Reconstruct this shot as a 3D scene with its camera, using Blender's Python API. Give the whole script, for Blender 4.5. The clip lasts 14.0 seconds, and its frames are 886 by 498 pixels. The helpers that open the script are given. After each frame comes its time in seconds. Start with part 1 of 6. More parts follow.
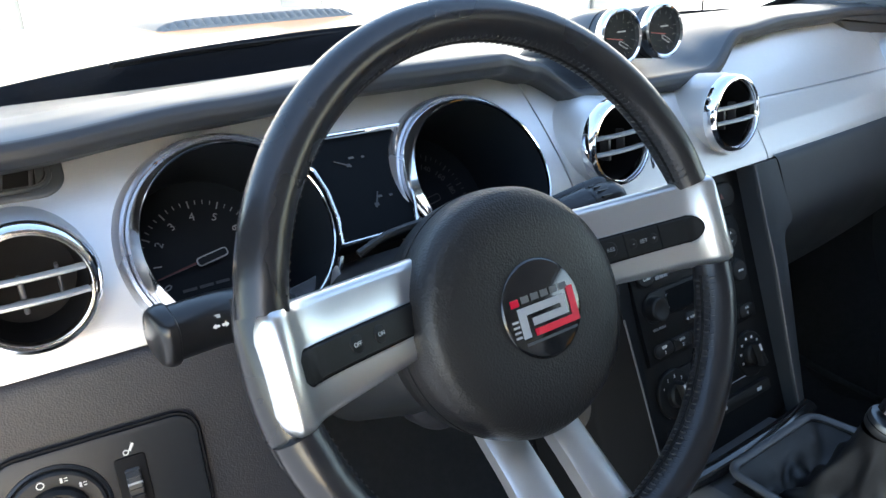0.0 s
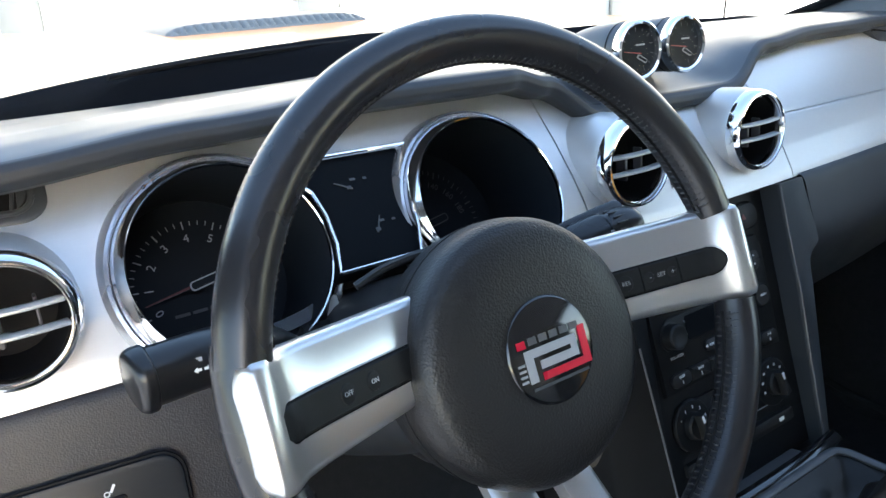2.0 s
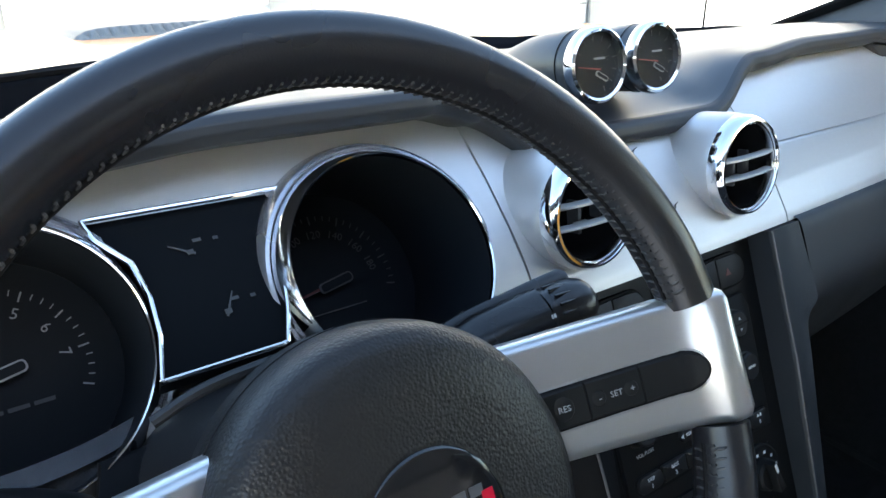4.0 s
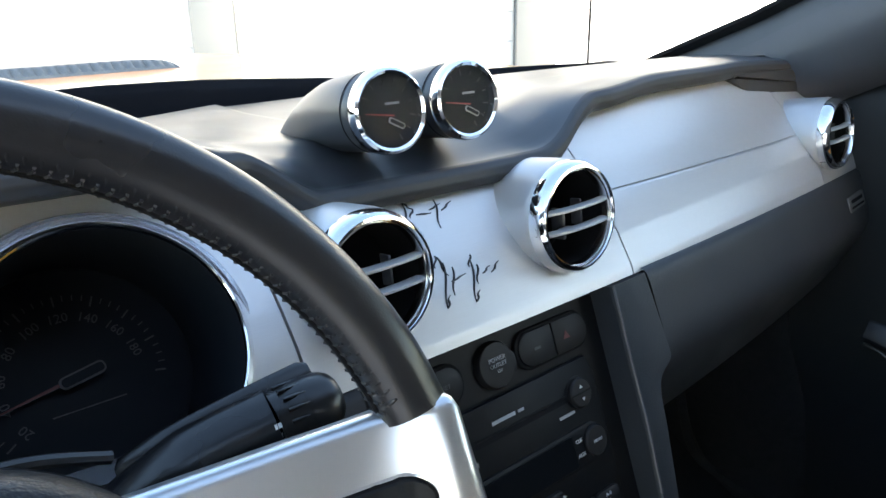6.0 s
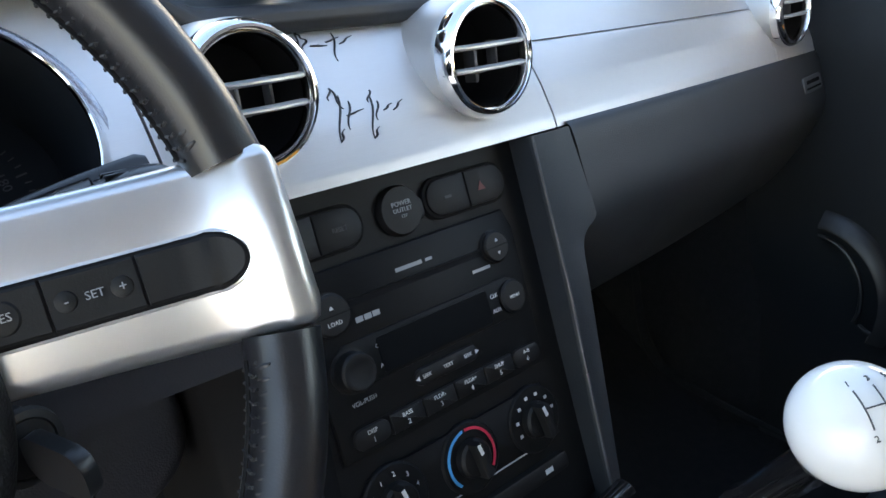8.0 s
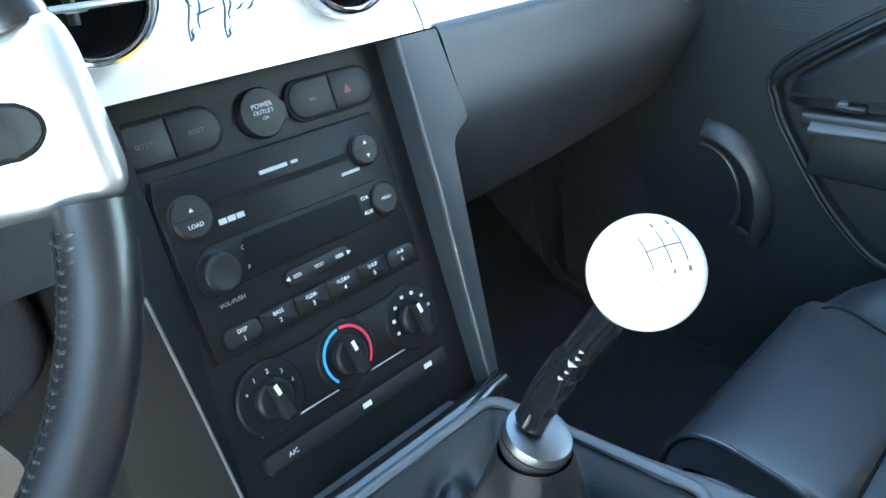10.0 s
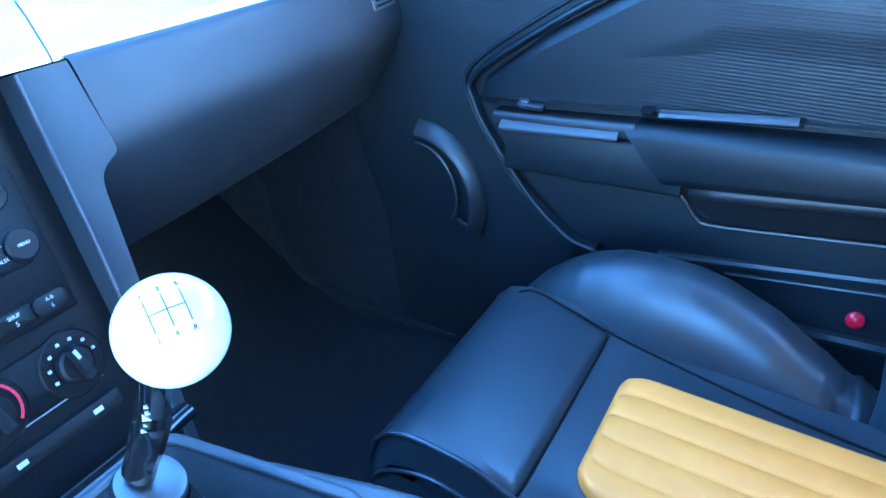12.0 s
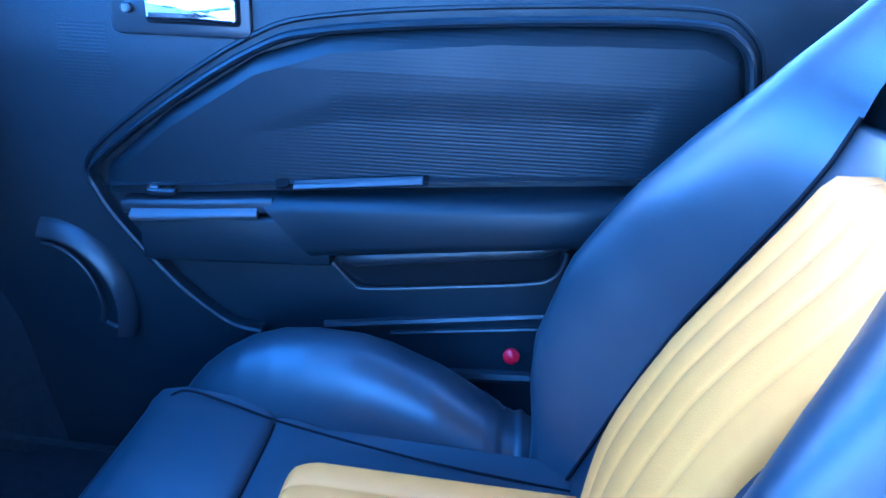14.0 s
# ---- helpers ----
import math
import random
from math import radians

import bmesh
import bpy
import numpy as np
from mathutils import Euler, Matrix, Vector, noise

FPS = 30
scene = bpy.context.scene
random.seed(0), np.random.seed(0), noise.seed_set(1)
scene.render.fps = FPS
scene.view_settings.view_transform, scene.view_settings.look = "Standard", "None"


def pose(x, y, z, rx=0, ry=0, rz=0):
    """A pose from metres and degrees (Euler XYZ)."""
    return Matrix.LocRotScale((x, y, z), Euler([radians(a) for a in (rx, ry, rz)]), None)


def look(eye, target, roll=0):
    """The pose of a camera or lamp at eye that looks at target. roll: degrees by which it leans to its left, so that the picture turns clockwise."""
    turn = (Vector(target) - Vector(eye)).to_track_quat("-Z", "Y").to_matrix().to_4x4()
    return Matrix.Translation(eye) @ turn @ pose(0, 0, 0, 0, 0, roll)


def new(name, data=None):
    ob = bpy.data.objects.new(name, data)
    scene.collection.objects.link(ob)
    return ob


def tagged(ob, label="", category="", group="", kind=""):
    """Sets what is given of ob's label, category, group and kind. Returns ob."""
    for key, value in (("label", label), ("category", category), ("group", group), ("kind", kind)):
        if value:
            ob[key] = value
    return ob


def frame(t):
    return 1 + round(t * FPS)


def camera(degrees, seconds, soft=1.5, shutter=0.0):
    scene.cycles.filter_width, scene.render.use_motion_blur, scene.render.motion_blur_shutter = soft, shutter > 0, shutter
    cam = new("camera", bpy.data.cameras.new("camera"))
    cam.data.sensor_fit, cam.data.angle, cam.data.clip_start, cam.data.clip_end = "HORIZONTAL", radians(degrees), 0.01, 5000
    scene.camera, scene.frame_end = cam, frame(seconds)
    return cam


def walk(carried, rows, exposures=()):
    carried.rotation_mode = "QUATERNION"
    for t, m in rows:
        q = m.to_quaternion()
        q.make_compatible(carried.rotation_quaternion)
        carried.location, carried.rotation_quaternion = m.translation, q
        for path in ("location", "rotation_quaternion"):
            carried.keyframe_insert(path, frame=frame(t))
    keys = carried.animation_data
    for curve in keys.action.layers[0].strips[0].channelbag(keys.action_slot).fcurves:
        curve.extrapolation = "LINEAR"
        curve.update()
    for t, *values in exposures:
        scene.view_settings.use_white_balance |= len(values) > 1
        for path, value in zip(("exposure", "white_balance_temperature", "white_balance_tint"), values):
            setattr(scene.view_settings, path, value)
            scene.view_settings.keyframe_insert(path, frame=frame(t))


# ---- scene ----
cam = camera(61.2, 14.0)
PATH = [
    (0, (-0.664, 0.043, 1.158), (0.406, 1.546, 0.386), -1.5),
    (0.5, (-0.675, 0.048, 1.158), (0.384, 1.559, 0.387), -1.5),
    (1, (-0.678, 0.05, 1.154), (0.371, 1.568, 0.384), -1.5),
    (1.5, (-0.672, 0.048, 1.163), (0.366, 1.574, 0.392), -1.5),
    (2, (-0.633, 0.071, 1.165), (0.403, 1.598, 0.394), -1.4),
    (2.5, (-0.576, 0.126, 1.157), (0.459, 1.655, 0.388), -1.2),
    (3, (-0.523, 0.149, 1.151), (0.52, 1.673, 0.383), -1.2),
    (3.2, (-0.509, 0.159, 1.15), (0.538, 1.681, 0.384), -1.1),
    (5.3, (-0.43, 0.185, 1.128), (0.745, 1.649, 0.438), -0.9),
    (5.5, (-0.406, 0.182, 1.126), (0.782, 1.648, 0.464), -1.4),
    (6, (-0.343, 0.174, 1.137), (0.872, 1.615, 0.47), -1.0),
    (6.5, (-0.297, 0.167, 1.133), (0.921, 1.604, 0.463), -1.0),
    (7, (-0.284, 0.157, 1.099), (0.932, 1.589, 0.411), -1.1),
    (7.5, (-0.292, 0.145, 1.069), (0.909, 1.565, 0.334), -1.2),
    (8, (-0.294, 0.134, 1.053), (0.902, 1.524, 0.255), -1.2),
    (8.5, (-0.292, 0.121, 1.036), (0.926, 1.455, 0.178), -1.0),
    (8.7, (-0.292, 0.116, 1.03), (0.933, 1.431, 0.152), -1.0),
    (10.8, (-0.246, 0.059, 1.039), (1.108, 1.151, 0.052), 0.0),
    (11, (-0.236, 0.049, 1.042), (1.147, 1.099, 0.049), 0.3),
    (11.5, (-0.214, 0.012, 1.051), (1.235, 0.97, 0.061), 0.2),
    (12, (-0.201, -0.012, 1.063), (1.345, 0.79, 0.08), 1.0),
    (12.5, (-0.201, -0.04, 1.071), (1.429, 0.624, 0.12), 1.3),
    (13, (-0.197, -0.072, 1.086), (1.497, 0.454, 0.163), 1.8),
    (13.5, (-0.175, -0.087, 1.078), (1.575, 0.277, 0.182), 2.3),
    (14, (-0.127, -0.095, 1.063), (1.692, 0.068, 0.249), 2.2),
]
EXPOSURES = [(0, 2.93, 6450, 11), (5.5, 2.90, 6600, 10), (6.5, 2.68, 6800, 11), (7.0, 2.72, 6900, 12), (8.0, 3.02, 7000, 14), (8.7, 3.62, 6900, 14), (10.8, 5.1, 5400, -6), (11.5, 5.1, 4400, 0), (12.3, 5.00, 3780, 11), (13.2, 4.90, 3450, 15), (14, 4.66, 3480, 18)]
walk(cam, [(t, look(eye, target, roll)) for t, eye, target, roll in PATH], EXPOSURES)

# ---- world and light ----
world = bpy.data.worlds.new("sky")
scene.world = world
world.use_nodes = True
wn = world.node_tree
sky = wn.nodes.new("ShaderNodeTexSky")
sky.sky_type, sky.sun_disc = "NISHITA", False
sky.sun_elevation, sky.sun_rotation = radians(16), radians(180)
wn.links.new(sky.outputs[0], wn.nodes["Background"].inputs[0])
wn.nodes["Background"].inputs[1].default_value = 0.15
sun = new("sun", bpy.data.lights.new("sun", "SUN"))
sun.data.energy, sun.data.angle, sun.data.color = 2.5, radians(0.5), (1.0, 0.95, 0.88)
sun.matrix_world = pose(0, 0, 8, 74, 0, 0)


# ---- materials ----
def material(name, color, rough=0.5, metal=0.0, vary=0.06, scale=40.0, bump=0.0, bump_scale=300.0, voronoi=False,
             stretch=(1, 1, 1), coat=0.0, spec=0.5, rough_vary=0.08):
    m = bpy.data.materials.new(name)
    m.use_nodes = True
    nt, bsdf = m.node_tree, m.node_tree.nodes["Principled BSDF"]
    co = nt.nodes.new("ShaderNodeTexCoord")
    mp = nt.nodes.new("ShaderNodeMapping")
    mp.inputs["Scale"].default_value = stretch
    nt.links.new(co.outputs["Object"], mp.inputs[0])
    no = nt.nodes.new("ShaderNodeTexNoise")
    no.inputs["Scale"].default_value, no.inputs["Detail"].default_value = scale, 5
    nt.links.new(mp.outputs[0], no.inputs["Vector"])
    ramp = nt.nodes.new("ShaderNodeMix")
    ramp.data_type = "RGBA"
    c = Vector(color)
    ramp.inputs[6].default_value = (*(c * (1 - vary)), 1)
    ramp.inputs[7].default_value = (*[min(1, v) for v in c * (1 + vary)], 1)
    nt.links.new(no.outputs[0], ramp.inputs[0])
    nt.links.new(ramp.outputs[2], bsdf.inputs["Base Color"])
    big = nt.nodes.new("ShaderNodeTexNoise")
    big.inputs["Scale"].default_value, big.inputs["Detail"].default_value = scale * 0.2, 4
    nt.links.new(co.outputs["Object"], big.inputs["Vector"])
    mr = nt.nodes.new("ShaderNodeMapRange")
    mr.inputs[1].default_value, mr.inputs[2].default_value = 0.3, 0.7
    mr.inputs[3].default_value, mr.inputs[4].default_value = max(0.02, rough - rough_vary), min(1, rough + rough_vary)
    nt.links.new(big.outputs[0], mr.inputs[0])
    nt.links.new(mr.outputs[0], bsdf.inputs["Roughness"])
    bsdf.inputs["Metallic"].default_value = metal
    bsdf.inputs["Specular IOR Level"].default_value = spec
    bsdf.inputs["Coat Weight"].default_value = coat
    bsdf.inputs["Coat Roughness"].default_value = 0.08
    if bump:
        if voronoi:
            tx = nt.nodes.new("ShaderNodeTexVoronoi")
            tx.feature = "SMOOTH_F1"
        else:
            tx = nt.nodes.new("ShaderNodeTexNoise")
            tx.inputs["Detail"].default_value = 3
        tx.inputs["Scale"].default_value = bump_scale
        nt.links.new(mp.outputs[0], tx.inputs["Vector"])
        bp = nt.nodes.new("ShaderNodeBump")
        bp.inputs["Strength"].default_value, bp.inputs["Distance"].default_value = bump, 0.001
        nt.links.new(tx.outputs[0], bp.inputs["Height"])
        nt.links.new(bp.outputs[0], bsdf.inputs["Normal"])
    return m


LIPPAD = material("pad_edge_skin", (0.026, 0.028, 0.032), 0.52, vary=0.08, bump=0.04, bump_scale=1500, spec=0.4, rough_vary=0.04)
PAD = material("soft_pad", (0.040, 0.044, 0.050), 0.36, vary=0.08, bump=0.03, bump_scale=1500, rough_vary=0.04)
DOORGRAIN = material("door_panel_grain", (0.012, 0.0145, 0.0175), 0.5, vary=0.1, bump=0.25, bump_scale=850, voronoi=True, rough_vary=0.05)
DOORPAD = material("door_pad_skin", (0.009, 0.0115, 0.0145), 0.46, spec=0.36, vary=0.08, bump=0.05, bump_scale=1500, rough_vary=0.04)
PADTOP = material("dash_pad_skin", (0.022, 0.025, 0.030), 0.33, vary=0.08, bump=0.02, bump_scale=1500, spec=0.55, rough_vary=0.03)
PILLAR = material("grey_pillar_vinyl", (0.050, 0.055, 0.066), 0.5, vary=0.06, bump=0.1, bump_scale=900, rough_vary=0.04)
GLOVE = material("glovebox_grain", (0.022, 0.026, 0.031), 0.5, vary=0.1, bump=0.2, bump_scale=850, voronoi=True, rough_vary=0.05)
TRIM = material("satin_grey_trim", (0.085, 0.087, 0.09), 0.35, vary=0.06, bump=0.08, bump_scale=900)
CONSOLE = material("satin_console_plastic", (0.070, 0.071, 0.075), 0.42, vary=0.08, bump=0.12, bump_scale=900, voronoi=True)
GRAIN = material("grained_plastic", (0.0200, 0.0200, 0.0245), 0.48, vary=0.1, bump=0.28, bump_scale=850, voronoi=True, spec=0.38, rough_vary=0.05)
SMOOTH = material("smooth_black_plastic", (0.020, 0.0205, 0.022), 0.38, vary=0.08, bump=0.05, bump_scale=1500, rough_vary=0.05)
PLATE = material("switch_plate_plastic", (0.013, 0.0145, 0.0175), 0.42, vary=0.06, bump=0.04, bump_scale=1500, spec=0.3, rough_vary=0.03)
DIM_MATT = material("dimmed_matt_plastic", (0.0065, 0.0063, 0.0068), 0.75, vary=0.1, bump=0.15, bump_scale=900, spec=0.15)
RADIO = material("charcoal_radio_plastic", (0.0060, 0.0066, 0.0076), 0.45, vary=0.08, bump=0.12, bump_scale=1200, spec=0.15)
HUBGRAIN = material("airbag_grain", (0.0095, 0.0088, 0.0094), 0.43, vary=0.1, bump=0.38, bump_scale=720, voronoi=True)
GLOSSY_LEVER = material("lever_plastic", (0.009, 0.009, 0.010), 0.28, vary=0.08, rough_vary=0.04)
BUTTON = material("rubbery_button", (0.0075, 0.0079, 0.0088), 0.5, vary=0.08, bump=0.08, bump_scale=1200, spec=0.26)
GLOSS = material("gloss_black", (0.008, 0.008, 0.009), 0.08, rough_vary=0.03, coat=0.5)
DARK = material("deep_black", (0.008, 0.008, 0.009), 0.7, spec=0.1)
SILVER = material("satin_silver_panel", (0.55, 0.545, 0.545), 0.40, 0.6, vary=0.03, scale=900, stretch=(0.05, 1, 1), bump=0.12, bump_scale=1400, rough_vary=0.04)
FLARE = material("satin_flared_metal", (0.50, 0.50, 0.53), 0.27, 0.85, vary=0.02, rough_vary=0.02)
SATIN = material("satin_spoke_metal", (0.64, 0.64, 0.65), 0.30, 0.9, vary=0.015, scale=500, rough_vary=0.015)
COLLAR_METAL = material("collar_metal", (0.52, 0.52, 0.53), 0.22, 1.0, vary=0.02, rough_vary=0.03)
COLLAR_DARK = material("lever_collar_metal", (0.15, 0.155, 0.16), 0.42, 1.0, vary=0.08)
CHROME = material("chrome", (0.86, 0.86, 0.87), 0.09, 1.0, vary=0.01, rough_vary=0.03)
SLAT = material("silver_slat_paint", (0.55, 0.56, 0.58), 0.4, 0.5, vary=0.04)
GREY_BLADE = material("grey_vent_blade", (0.07, 0.07, 0.075), 0.45, 0.2, vary=0.06)
LEATHER = material("wheel_leather", (0.014, 0.014, 0.0165), 0.28, spec=0.55, vary=0.12, scale=60, bump=0.05, bump_scale=1100, voronoi=True, rough_vary=0.04)
THREAD = material("dark_thread", (0.030, 0.029, 0.030), 0.7, vary=0.2, scale=900)
SEAT = material("black_seat_leather", (0.032, 0.036, 0.042), 0.34, spec=0.7, vary=0.12, scale=30, bump=0.10, bump_scale=1100, voronoi=True)
YELLOW = material("yellow_orange_leather", (1.0, 0.385, 0.048), 0.46, vary=0.08, scale=35, bump=0.15, bump_scale=1000, voronoi=True)
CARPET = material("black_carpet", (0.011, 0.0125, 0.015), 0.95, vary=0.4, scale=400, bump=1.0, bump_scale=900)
BOOT = material("boot_leather", (0.010, 0.010, 0.011), 0.42, spec=0.35, vary=0.15, scale=60, bump=0.22, bump_scale=900, voronoi=True)
WHITE_BALL = material("white_phenolic_ball", (0.86, 0.85, 0.83), 0.12, vary=0.02, rough_vary=0.04, coat=0.5)
PRINT = material("white_print", (0.55, 0.56, 0.57), 0.6, vary=0.05)
GREY_PRINT = material("grey_print", (0.32, 0.33, 0.34), 0.6, vary=0.05)
INK = material("black_marker_ink", (0.012, 0.012, 0.014), 0.4)
DULL_RED = material("dull_red", (0.09, 0.012, 0.012), 0.5)
RED = material("red_enamel", (0.55, 0.006, 0.03), 0.25, vary=0.08)
BLUE = material("blue_print", (0.05, 0.3, 0.6), 0.5)
RED_PRINT = material("red_print", (0.65, 0.03, 0.07), 0.5)
NEEDLE = material("red_needle", (0.30, 0.04, 0.04), 0.4)
FACE = material("dial_face", (0.013, 0.0155, 0.0195), 0.5, rough_vary=0.05, spec=0.08)
DISPLAY_GLASS = material("display_glass", (0.005, 0.006, 0.0075), 0.3, rough_vary=0.05, spec=0.03)
DIM_PRINT = material("dim_print", (0.055, 0.058, 0.062), 0.6, vary=0.1)
RUBBER = material("pedal_rubber", (0.02, 0.019, 0.019), 0.75, vary=0.2, bump=0.5, bump_scale=500)
STEEL = material("steel", (0.34, 0.35, 0.36), 0.32, 1.0, vary=0.1)
HEADLINER = material("grey_headliner", (0.50, 0.495, 0.49), 0.9, vary=0.08, bump=0.4, bump_scale=800)
PAINT = material("orange_car_paint", (0.75, 0.26, 0.015), 0.35, vary=0.03, coat=0.8, spec=0.5, rough_vary=0.03)
SCOOP = material("black_scoop_paint", (0.035, 0.045, 0.055), 0.4, vary=0.08, scale=20)
COWL = material("black_cowl_plastic", (0.004, 0.0045, 0.006), 0.9, vary=0.15, bump=0.2, spec=0.04)
GARAGE = material("white_garage_paint", (0.62, 0.625, 0.62), 0.55, vary=0.03, scale=4, bump=0.15, bump_scale=60)
POST = material("grey_post_paint", (0.100, 0.110, 0.116), 0.6, vary=0.05, scale=4, bump=0.2, bump_scale=60)
CONCRETE = material("pale_concrete", (0.55, 0.545, 0.53), 0.85, vary=0.14, scale=3, bump=0.5, bump_scale=60)
BARK = material("bark", (0.16, 0.12, 0.09), 0.9, vary=0.3, scale=30, bump=1.0, bump_scale=60)
LEAF = material("leaf", (0.07, 0.11, 0.04), 0.6, vary=0.35, scale=5)


def glass_material(name, tint=(1, 1, 1), rough=0.0, shine_most=0.9, shine_least=0.03):
    m = bpy.data.materials.new(name)
    m.use_nodes = True
    nt = m.node_tree
    nt.nodes.remove(nt.nodes["Principled BSDF"])
    out = nt.nodes["Material Output"]
    clear, shine, mix = nt.nodes.new("ShaderNodeBsdfTransparent"), nt.nodes.new("ShaderNodeBsdfGlossy"), nt.nodes.new("ShaderNodeMixShader")
    clear.inputs[0].default_value = (*tint, 1)
    shine.inputs["Roughness"].default_value = rough
    lw, pw, mr = nt.nodes.new("ShaderNodeLayerWeight"), nt.nodes.new("ShaderNodeMath"), nt.nodes.new("ShaderNodeMapRange")
    lw.inputs[0].default_value = 0.5
    pw.operation, pw.inputs[1].default_value = "POWER", 5.0
    mr.inputs[3].default_value, mr.inputs[4].default_value = shine_least, shine_most
    nt.links.new(lw.outputs["Facing"], pw.inputs[0])
    nt.links.new(pw.outputs[0], mr.inputs[0])
    nt.links.new(mr.outputs[0], mix.inputs[0])
    nt.links.new(clear.outputs[0], mix.inputs[1])
    nt.links.new(shine.outputs[0], mix.inputs[2])
    nt.links.new(mix.outputs[0], out.inputs[0])
    return m


GLASS = glass_material("clear_glass", (0.95, 0.97, 0.96), 0.0, 0.07, 0.02)
LENS = glass_material("dial_lens", (0.9, 0.9, 0.9), 0.02, 0.025, 0.002)


# ---- small helpers for building ----
def thing(name, at, label, category, group="", kind=""):
    e = new(name)
    e.location = at
    e.empty_display_size = 0.02
    return tagged(e, label, category, group, kind)


def finish(bm, name, mat, angle=35):
    bmesh.ops.recalc_face_normals(bm, faces=bm.faces)
    me = bpy.data.meshes.new(name)
    bm.to_mesh(me)
    bm.free()
    me.materials.append(mat)
    me.polygons.foreach_set("use_smooth", [True] * len(me.polygons))
    me.set_sharp_from_angle(angle=radians(angle))
    return me


def part(name, bm, mat, parent, label="", angle=35):
    """One mesh in world coordinates, linked under a thing or a part."""
    ob = new(name, finish(bm, name, mat, angle))
    if parent is not None:
        ob.parent = parent
        ob.matrix_parent_inverse = Matrix.Translation(parent.location).inverted()
    return tagged(ob, label)


def solid(name, bm, mat, label, category="", kind="", group="", angle=35):
    """A thing, or a piece of the setting, of one mesh, with its origin at the middle of its base."""
    lo = [min(v.co[i] for v in bm.verts) for i in range(3)]
    hi = [max(v.co[i] for v in bm.verts) for i in range(3)]
    base = Vector(((lo[0] + hi[0]) / 2, (lo[1] + hi[1]) / 2, lo[2]))
    bmesh.ops.translate(bm, verts=bm.verts, vec=-base)
    ob = new(name, finish(bm, name, mat, angle))
    ob.location = base
    return tagged(ob, label, category, group, kind)


def basis(o, u, v, w):
    m = Matrix.Identity(4)
    for i, c in enumerate((u, v, w, o)):
        for j in range(3):
            m[j][i] = c[j]
    return m


def facing(o, normal, up=(0, 0, 1)):
    """A frame at o whose z is the normal and whose y is nearest to up."""
    w = Vector(normal).normalized()
    u = Vector(up).cross(w).normalized()
    return basis(Vector(o), u, w.cross(u), w)


def lathe(profile, m=Matrix(), segs=48, bm=None, start=0.0, turn=360.0, squash=1.0):
    bm = bm or bmesh.new()
    full = abs(turn - 360) < 1e-6
    n = segs if full else segs + 1
    rings = []
    for r, z in profile:
        ring = []
        for i in range(n):
            a = radians(start + turn * i / segs)
            ring.append(bm.verts.new(m @ Vector((r * math.cos(a), r * math.sin(a) * squash, z))))
        rings.append(ring)
    for a, b in zip(rings, rings[1:]):
        for i in range(segs):
            j = (i + 1) % n
            bm.faces.new((a[i], a[j], b[j], b[i]))
    if full:
        for ring, (r, _) in ((rings[0], profile[0]), (rings[-1], profile[-1])):
            if r < 0.0006:
                bmesh.ops.remove_doubles(bm, verts=ring, dist=0.002)
    return bm


def rrect(w, h, r, n=5, cx=0.0, cy=0.0):
    pts = []
    r = min(r, w / 2 - 1e-5, h / 2 - 1e-5)
    for k, (sx, sy) in enumerate(((1, 1), (-1, 1), (-1, -1), (1, -1))):
        for i in range(n + 1):
            a = radians(90 * k + 90 * i / n)
            pts.append((cx + sx * (w / 2 - r) + r * math.cos(a), cy + sy * (h / 2 - r) + r * math.sin(a)))
    return pts


def prism(outline, z0, z1, m=Matrix(), bevel=0.0, bm=None, segs=2, taper=1.0):
    """An outline pushed from z0 to z1 in the frame m, with its front edge rounded."""
    bm = bm or bmesh.new()
    n = len(outline)
    cx, cy = sum(p[0] for p in outline) / n, sum(p[1] for p in outline) / n
    layers = [(z0, 0.0)]
    if bevel:
        for k in range(segs + 1):
            a = radians(90 * k / segs)
            layers.append((z1 - bevel * (1 - math.sin(a)), bevel * (1 - math.cos(a))))
    else:
        layers.append((z1, 0.0))
    rings = []
    for z, inset in layers:
        ring = []
        for i, (x, y) in enumerate(outline):
            ax, ay = outline[i - 1]
            bx, by = outline[(i + 1) % n]
            tx, ty = bx - ax, by - ay
            ln = math.hypot(tx, ty) or 1
            k = taper if z == z1 else 1.0
            ring.append(bm.verts.new(m @ Vector((cx + (x - ty / ln * inset - cx) * k, cy + (y + tx / ln * inset - cy) * k, z))))
        rings.append(ring)
    for a, b in zip(rings, rings[1:]):
        for i in range(n):
            bm.faces.new((a[i], a[(i + 1) % n], b[(i + 1) % n], b[i]))
    bm.faces.new(rings[-1])
    bm.faces.new(list(reversed(rings[0])))
    return bm


def box(lo, hi, bevel=0.002, m=Matrix(), bm=None, segs=2):
    own = bmesh.new()
    bmesh.ops.create_cube(own, size=1)
    c, s = (Vector(lo) + Vector(hi)) / 2, Vector(hi) - Vector(lo)
    for v in own.verts:
        v.co = Vector((v.co[i] * s[i] + c[i] for i in range(3)))
    if bevel:
        bmesh.ops.bevel(own, geom=own.edges[:], offset=bevel, segments=segs, affect="EDGES", profile=0.5)
    bmesh.ops.transform(own, matrix=m, verts=own.verts)
    if bm is None:
        return own
    me = bpy.data.meshes.new("piece")
    own.to_mesh(me)
    own.free()
    bm.from_mesh(me)
    bpy.data.meshes.remove(me)
    return bm


